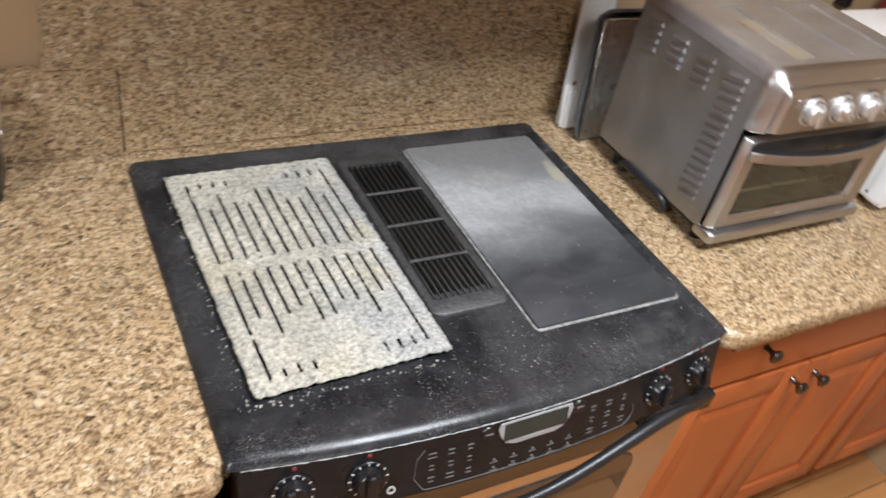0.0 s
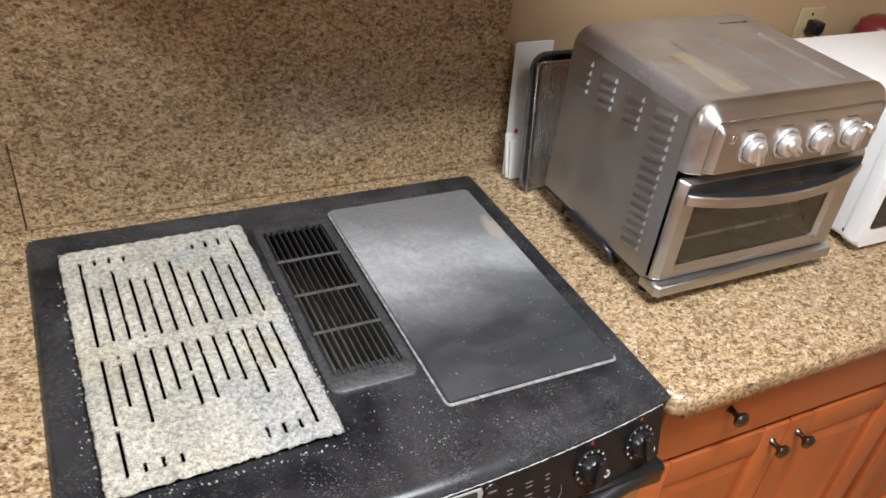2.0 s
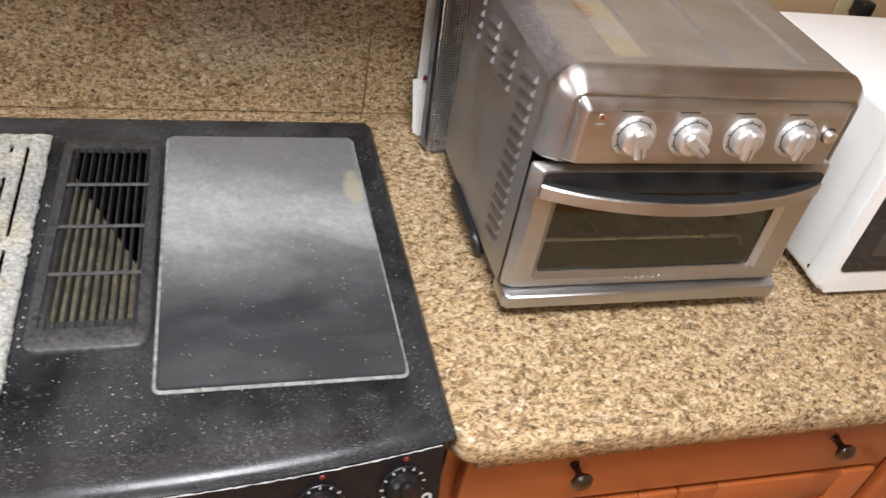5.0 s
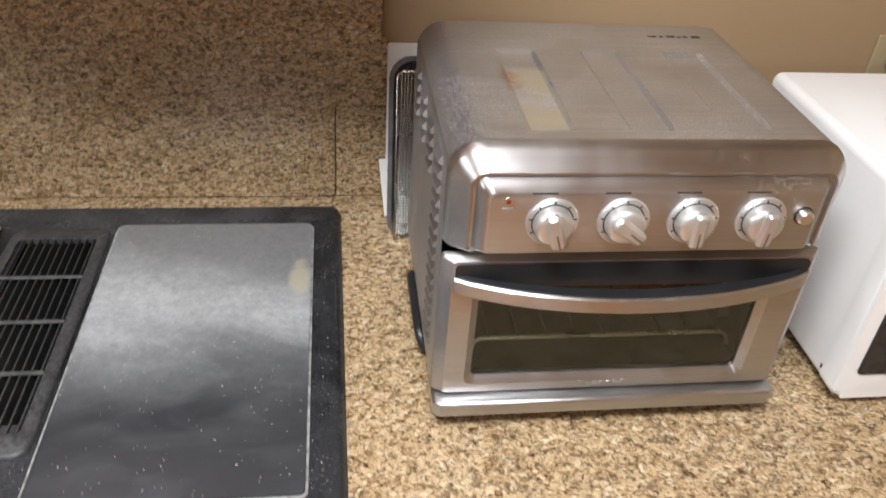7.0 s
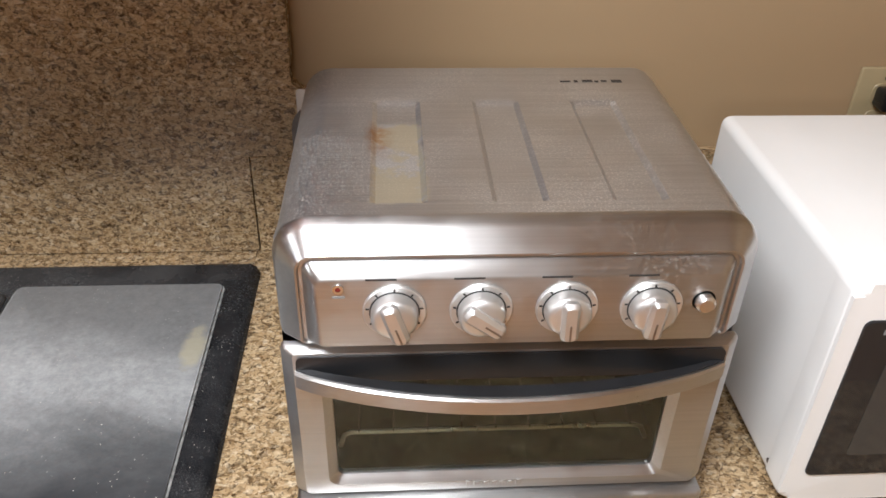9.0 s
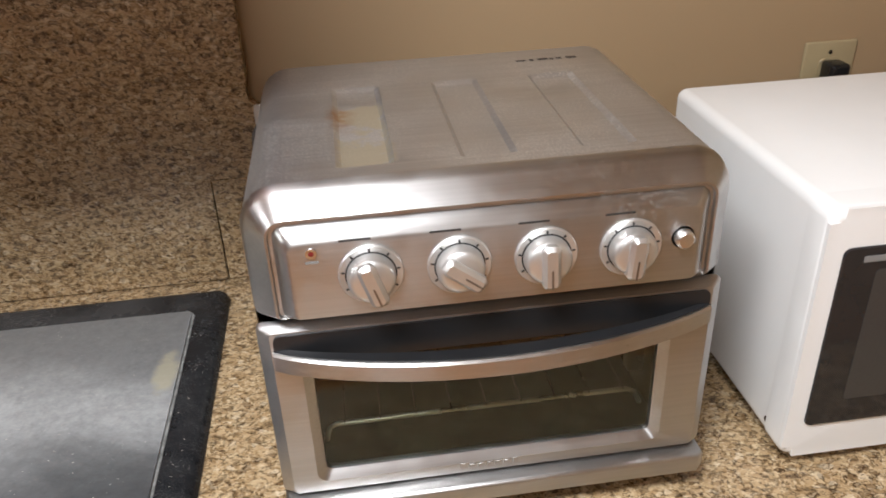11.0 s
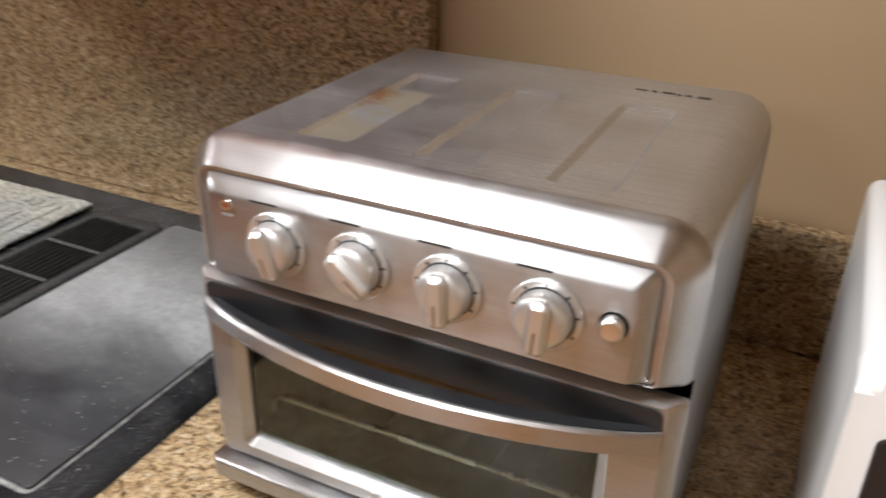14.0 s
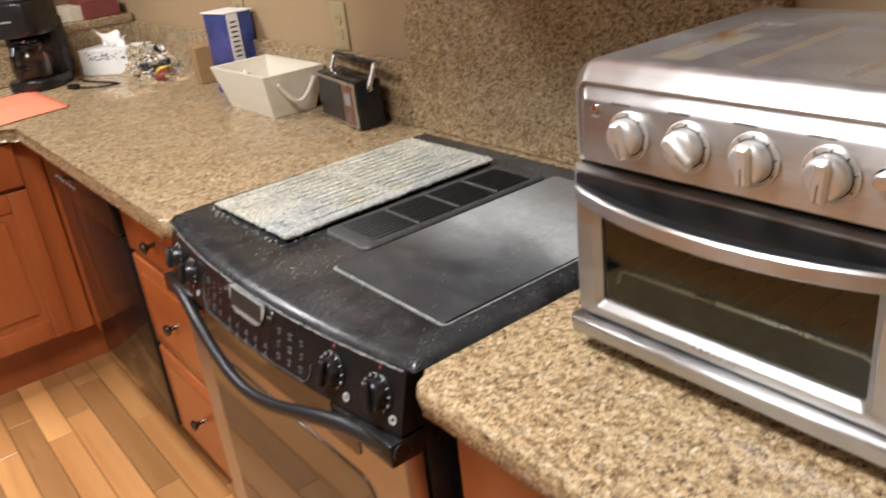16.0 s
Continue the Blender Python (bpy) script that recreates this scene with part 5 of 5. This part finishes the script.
def radio():
    r = thing("radio", (-0.3, -0.01, TOP), "old portable radio in black leatherette with a chrome handle", "radio")
    at = pose(-0.3, 0.0, TOP, 0, 0, -9)

    def put(name, bm, mat, parent, label="", smooth=40):
        bmesh.ops.transform(bm, matrix=at, verts=bm.verts)
        return part(name, bm, mat, parent, label, smooth)

    w, d, h = 0.12, 0.035, 0.122
    body = put("case", box(-w, w, -d, d, 0.001, h, 0.006, 3), BLACK, r, "black textured case")
    face = put("front", box(-w + 0.004, w - 0.004, -d - 0.004, -d + 0.002, 0.006, h - 0.006, 0.002, 2), CHROME, r, "chrome edged front")
    put("speaker_cloth", box(-w + 0.01, 0.04, -d - 0.0052, -d - 0.003, 0.012, h - 0.012), SLATE, face, "dark grey speaker cloth", 0)
    put("dial_panel", box(0.046, w - 0.012, -d - 0.0054, -d - 0.003, 0.012, h - 0.012), WALNUT, face, "brown veneer dial panel", 0)
    put("dial_scale", box(0.06, w - 0.024, -d - 0.0062, -d - 0.005, 0.06, 0.09), LEGEND, face, "pale tuning scale", 0)
    for i in range(3):
        put("mark", box(0.062, w - 0.03, -d - 0.0062, -d - 0.005, 0.022 + i * 0.009, 0.0235 + i * 0.009), LEGEND, face, "", 0)
    for s in (-1, 1):
        bm = tube([(s * (w + 0.004), 0.0, h - 0.02), (s * (w + 0.004), 0.014, h + 0.012), (s * (w + 0.003), 0.024, h + 0.036)], 0.0065, 8)
        put("handle_arm", bm, CHROME, r, "chrome handle arm", 60)
        put("pivot", lathe([(0, 0.004), (0.007, 0.003), (0.0075, 0)], 16, at=Matrix.Translation((s * (w + 0.008), 0, h - 0.02)) @ Matrix.Rotation(radians(90 * s), 4, "Y")), CHROME, r)
    put("handle", box(-w - 0.004, w + 0.004, 0.016, 0.032, h + 0.028, h + 0.04, 0.004, 2), BLACK, r, "black carrying handle")


def wood_bin():
    b = thing("wooden_bin", (-0.66, -0.05, TOP), "whitewashed tapered wooden bin with rope handles", "bin")
    x0, x1, y0, y1 = -0.79, -0.525, -0.114, 0.016
    H, fl, th = 0.12, 0.036, 0.011

    def board(a, c, name):
        """A tapered side between two lower corners, leaning out."""
        bm = bmesh.new()
        (ax, ay), (cx, cy) = a, c
        mid = Vector(((x0 + x1) / 2, (y0 + y1) / 2, 0))
        out = Vector((cy - ay, -(cx - ax), 0)).normalized()

        def up(px, py):
            sx, sy = (1 if px > mid.x else -1), (1 if py > mid.y else -1)
            return Vector((px + sx * fl, py + sy * fl * 0.8, TOP + H))
        p = [Vector((ax, ay, TOP + 0.001)), Vector((cx, cy, TOP + 0.001)), up(cx, cy), up(ax, ay)]
        q = [v - out * th for v in p]
        lo, hi = [bm.verts.new(v) for v in p], [bm.verts.new(v) for v in q]
        bm.faces.new(lo)
        bm.faces.new(hi[::-1])
        for i in range(4):
            bm.faces.new((lo[i], lo[(i + 1) % 4], hi[(i + 1) % 4], hi[i]))
        part(name, bm, BIN, b, "", 0)

    board((x0, y0), (x1, y0), "front_board")
    board((x1, y1), (x0, y1), "back_board")
    board((x1, y0 + 0.011), (x1, y1 - 0.011), "end_board")
    board((x0, y1 - 0.011), (x0, y0 + 0.011), "end_board")
    part("bottom_board", box(x0 + 0.01, x1 - 0.01, y0 + 0.01, y1 - 0.01, TOP + 0.001, TOP + 0.011), BIN, b, "", 0)
    for s, xb in ((1, x1), (-1, x0)):
        pts = []
        for i in range(13):
            u = i / 12
            z = TOP + 0.095 - 0.055 * math.sin(math.pi * u)
            out = fl * (z - TOP) / H + 0.008 + 0.016 * math.sin(math.pi * u)
            pts.append((xb + s * out, -0.0475 + (u - 0.5) * 0.11, z))
        part("rope_handle", tube(pts, 0.006, 10), ROPE, b, "pale twisted rope handle", 60)
        part("knot", lathe([(0, 0.011), (0.007, 0.009), (0.011, 0.0), (0.007, -0.009), (0, -0.011)], 12, at=pose(xb + s * (fl * 0.76 - 0.02), -0.0475, TOP + 0.085)), ROPE, b)


def blue_carton():
    c = thing("blue_carton", (-1.0, 0.0, TOP), "tall glossy blue printed carton with a white flap", "carton")
    at = pose(-0.995, 0.004, TOP, 0, 0, 8)

    def put(name, bm, mat, label="", smooth=40):
        bmesh.ops.transform(bm, matrix=at, verts=bm.verts)
        part(name, bm, mat, c, label, smooth)

    put("box", box(-0.045, 0.085, -0.045, 0.045, 0.001, 0.245, 0.002, 1), BLUE, "blue printed box")
    put("top_flap", box(-0.05, 0.09, -0.05, 0.05, 0.2455, 0.25, 0.001, 1), PAPER, "white top flap", 0)
    put("side_label", box(0.0855, 0.0875, -0.044, -0.006, 0.01, 0.245), PAPER, "white ruled side label", 0)
    for i in range(14):
        put("printed_line", box(0.0876, 0.0882, -0.036, -0.014, 0.03 + i * 0.0145, 0.035 + i * 0.0145), INK, "", 0)


def small_box():
    b = thing("cardboard_box", (-1.235, 0.0, TOP), "small brown cardboard box", "box")
    at = pose(-1.265, 0.018, TOP, 0, 0, -14)
    bm = box(-0.078, 0.06, -0.034, 0.034, 0.001, 0.122, 0.002, 1)
    bmesh.ops.transform(bm, matrix=at, verts=bm.verts)
    part("carton", bm, CARDBOARD, b, "", 0)
    bm = box(-0.079, 0.061, -0.007, 0.007, 0.1222, 0.1228)
    bmesh.ops.transform(bm, matrix=at, verts=bm.verts)
    part("tape", bm, plain("clear_tape", (0.42, 0.28, 0.14), 0.25), b, "", 0)


def tissue_box():
    t = thing("tissue_box", (-1.72, -0.07, TOP), "white patterned tissue box with a tissue standing out", "tissue box")
    at = pose(-1.84, -0.1, TOP, 0, 0, 32)

    def put(name, bm, mat, label="", smooth=40):
        bmesh.ops.transform(bm, matrix=at, verts=bm.verts)
        part(name, bm, mat, t, label, smooth)

    put("carton", box(-0.13, 0.13, -0.06, 0.06, 0.001, 0.1, 0.002, 1), PAPER, "white carton", 0)
    rng = random.Random(8)
    for _ in range(46):
        x, z = rng.uniform(-0.1, 0.11), rng.uniform(0.06, 0.09)
        s = rng.uniform(0.002, 0.005)
        put("leaf_print", box(x - s, x + s, -0.0606, -0.0601, z - s * 0.6, z + s * 0.6), INK, "", 0)
    bm = sheet(14, 10, lambda u, v: ((u - 0.5) * (0.1 + 0.07 * v), 0.02 * math.sin(u * 9 + v * 3) * (0.4 + v), 0.099 + 0.07 * v * (1 - 0.5 * u) + 0.008 * math.sin(u * 14)))
    put("tissue", bm, PAPER, "crumpled white tissue", 60)


def plastic_bag():
    b = thing("plastic_bag", (-1.45, -0.08, TOP), "crumpled clear plastic bag of small wrapped packets", "bag")
    rng = random.Random(9)

    def blob(u, v):
        a, e = u * 2 * math.pi, v * math.pi / 2
        k = 1 + 0.35 * noise.noise((math.cos(a) * 2, math.sin(a) * 2, v * 4)) + 0.15 * noise.noise((math.cos(a) * 6, math.sin(a) * 6, v * 9))
        return (-1.54 + 0.15 * k * math.cos(a) * math.cos(e), -0.075 + 0.085 * k * math.sin(a) * math.cos(e), TOP + 0.002 + 0.11 * k * math.sin(e))

    bag = part("film", sheet(40, 16, blob), CLEAR, b, "clear crinkled film", 0)
    bag.visible_shadow = False
    tail = sheet(18, 10, lambda u, v: (-1.5 + 0.22 * u, -0.16 - 0.13 * v, TOP + 0.003 + 0.006 * abs(noise.noise((u * 6, v * 6, 2)))))
    tl = part("tail", tail, CLEAR, b, "flattened end of the bag", 0)
    tl.visible_shadow = False
    for mat, x, y, z, w in ((RED, -1.44, -0.08, 0.018, 0.03), (YELLOW, -1.46, -0.07, 0.036, 0.02), (BLACK, -1.5, -0.09, 0.025, 0.035), (BLACK, -1.47, -0.05, 0.058, 0.03), (PAPER, -1.57, -0.06, 0.03, 0.04), (BLACK, -1.53, -0.1, 0.05, 0.02)):
        bm = box(-w, w, -0.02, 0.02, -0.012, 0.012, 0.006, 2)
        bmesh.ops.transform(bm, matrix=pose(x, y, TOP + z, rng.uniform(-15, 15), rng.uniform(-15, 15), rng.uniform(-40, 40)), verts=bm.verts)
        part("packet", bm, mat, b)


def coffee_maker():
    c = thing("coffee_maker", (-1.84, -0.33, TOP), "black drip coffee maker with a glass carafe", "coffee maker")
    at = pose(-1.9, -0.375, TOP, 0, 0, 48)

    def put(name, bm, mat, parent, label="", smooth=40):
        bmesh.ops.transform(bm, matrix=at, verts=bm.verts)
        return part(name, bm, mat, parent, label, smooth)

    put("base", prism(rounded(-0.09, 0.09, -0.125, 0.12, 0.07, 8), "z", 0.001, 0.04, 0.008, 3), BLACK, c, "glossy black base")
    put("hot_plate", lathe([(0, 0.044), (0.062, 0.043), (0.066, 0.04)], 28, at=pose(0, -0.045, 0)), PEWTER, c)
    put("tank", prism(rounded(-0.088, 0.088, 0.03, 0.12, 0.03, 6), "z", 0.038, 0.24, 0.006, 2), BLACK, c, "black water tank")
    head = put("brew_head", prism(rounded(-0.09, 0.09, -0.118, 0.12, 0.055, 8), "z", 0.195, 0.315, 0.012, 3), BLACK, c, "black brew head")
    put("lid", prism(rounded(-0.082, 0.082, -0.108, 0.11, 0.05, 8), "z", 0.315, 0.33, 0.006, 2), SLATE, c)
    put("badge", box(-0.02, 0.02, -0.1195, -0.117, 0.25, 0.256), LEGEND, head, "", 0)
    carafe = put("carafe", lathe([(0.045, 0.045), (0.064, 0.05), (0.07, 0.085), (0.066, 0.125), (0.05, 0.155), (0.046, 0.17), (0.049, 0.178)], 32, at=pose(0, -0.045, 0)), CARAFE, c, "clear glass carafe", 60)
    put("collar", lathe([(0.052, 0.148), (0.055, 0.15), (0.053, 0.168), (0.05, 0.17)], 32, at=pose(0, -0.045, 0)), BLACK, carafe)
    put("carafe_lid", lathe([(0, 0.192), (0.03, 0.19), (0.05, 0.182), (0.052, 0.176)], 28, at=pose(0, -0.045, 0)), BLACK, carafe)
    put("carafe_handle", tube([(0.0, -0.098, 0.16), (0.0, -0.13, 0.16), (0.0, -0.142, 0.14), (0.0, -0.135, 0.09), (0.0, -0.115, 0.07)], 0.008, 8, wide=1.4), BLACK, carafe)
    put("stand_leg", prism(rounded(-0.088, -0.066, -0.02, 0.06, 0.008), "z", 0.038, 0.2), BLACK, c)
    bm = tube([(-1.82, -0.27, TOP + 0.01), (-1.74, -0.245, TOP + 0.004), (-1.62, -0.2, TOP + 0.004), (-1.575, -0.195, TOP + 0.004), (-1.58, -0.24, TOP + 0.004), (-1.63, -0.29, TOP + 0.004), (-1.655, -0.31, TOP + 0.005)], 0.0035, 8)
    cord = part("cord", bm, BLACK, c, "black power cord", 60)
    bm = box(-0.022, 0.022, -0.012, 0.012, 0.0, 0.018, 0.004, 2)
    bmesh.ops.transform(bm, matrix=pose(-1.68, -0.325, TOP + 0.001, 0, 0, 30), verts=bm.verts)
    part("plug", bm, BLACK, cord)


def orange_paper():
    def place(u, v):
        a = Vector((-1.37, -0.425, 0)) * (1 - u) + Vector((-1.84, -0.43, 0)) * u
        b = Vector((-1.3, -0.69, 0)) * (1 - u) + Vector((-1.75, -0.74, 0)) * u
        p = a * (1 - v) + b * v
        return (p.x, p.y, TOP + 0.002 + 0.005 * smoothstep(0.44, 0.5, u) * smoothstep(-0.56, -0.5, -u) + 0.0015 * math.sin(7 * u + 3 * v))
    bm = sheet(24, 10, place)
    ob = single("orange_paper", bm, ORANGE, (-1.57, -0.55, TOP), "creased sheet of orange paper on the worktop", "paper", smooth=60)
    m = ob.modifiers.new("depth", "SOLIDIFY")
    m.thickness = 0.0008


def ledge_clutter():
    p = thing("paper_stack", (LEFT - 0.14, -0.3, 1.092), "loose white papers on the raised ledge", "papers")
    for i, (x, y, a) in enumerate(((LEFT - 0.13, -0.3, 10), (LEFT - 0.15, -0.27, 30))):
        bm = box(-0.1, 0.1, -0.07, 0.07, 0, 0.002)
        bmesh.ops.transform(bm, matrix=pose(x, y, 1.0925 + i * 0.003, 0, 0, a), verts=bm.verts)
        part("sheet", bm, PAPER, p, "", 0)
    b = thing("small_carton", (LEFT - 0.15, -0.1, 1.092), "small dark red and cream carton on the ledge", "carton")
    part("carton_body", box(LEFT - 0.24, LEFT - 0.06, -0.11, 0.04, 1.0925, 1.165, 0.002, 1), plain("maroon_card", (0.16, 0.035, 0.03), 0.5), b, "", 0)
    part("carton_end", box(LEFT - 0.24, LEFT - 0.06, -0.16, -0.1115, 1.0925, 1.15, 0.002, 1), plain("cream_card", (0.5, 0.42, 0.32), 0.6), b, "", 0)


def red_cap():
    bm = lathe([(0, 0.0), (0.05, 0.0), (0.055, 0.02), (0.055, 0.215), (0.05, 0.252), (0.03, 0.266), (0, 0.268)], 28, at=pose(1.8, 0.0, TOP + 0.001))
    single("red_canister", bm, plain("dark_red_tin", (0.13, 0.012, 0.014), 0.35), (1.8, 0.0, TOP), "dark red canister behind the microwave", "canister", smooth=50)


right_cabinets()
left_cabinets()
upper_cabinet()
dishwasher()
RANGE, COOKTOP = the_range()
griddle()
vent_grille(RANGE)
grill_plate()
toaster_oven()
microwave()
stored_trays()
socket(1.643, 1.122, 0.078, 0.115, "almond wall socket above the microwave", True)
socket(-0.42, 1.125, 0.075, 0.125, "almond double wall socket above the upstand")
socket(-1.02, 1.135, 0.075, 0.115, "almond wall socket behind the carton")
radio()
wood_bin()
blue_carton()
small_box()
tissue_box()
plastic_bag()
coffee_maker()
orange_paper()
ledge_clutter()
red_cap()
crumbs()
lay_floor()
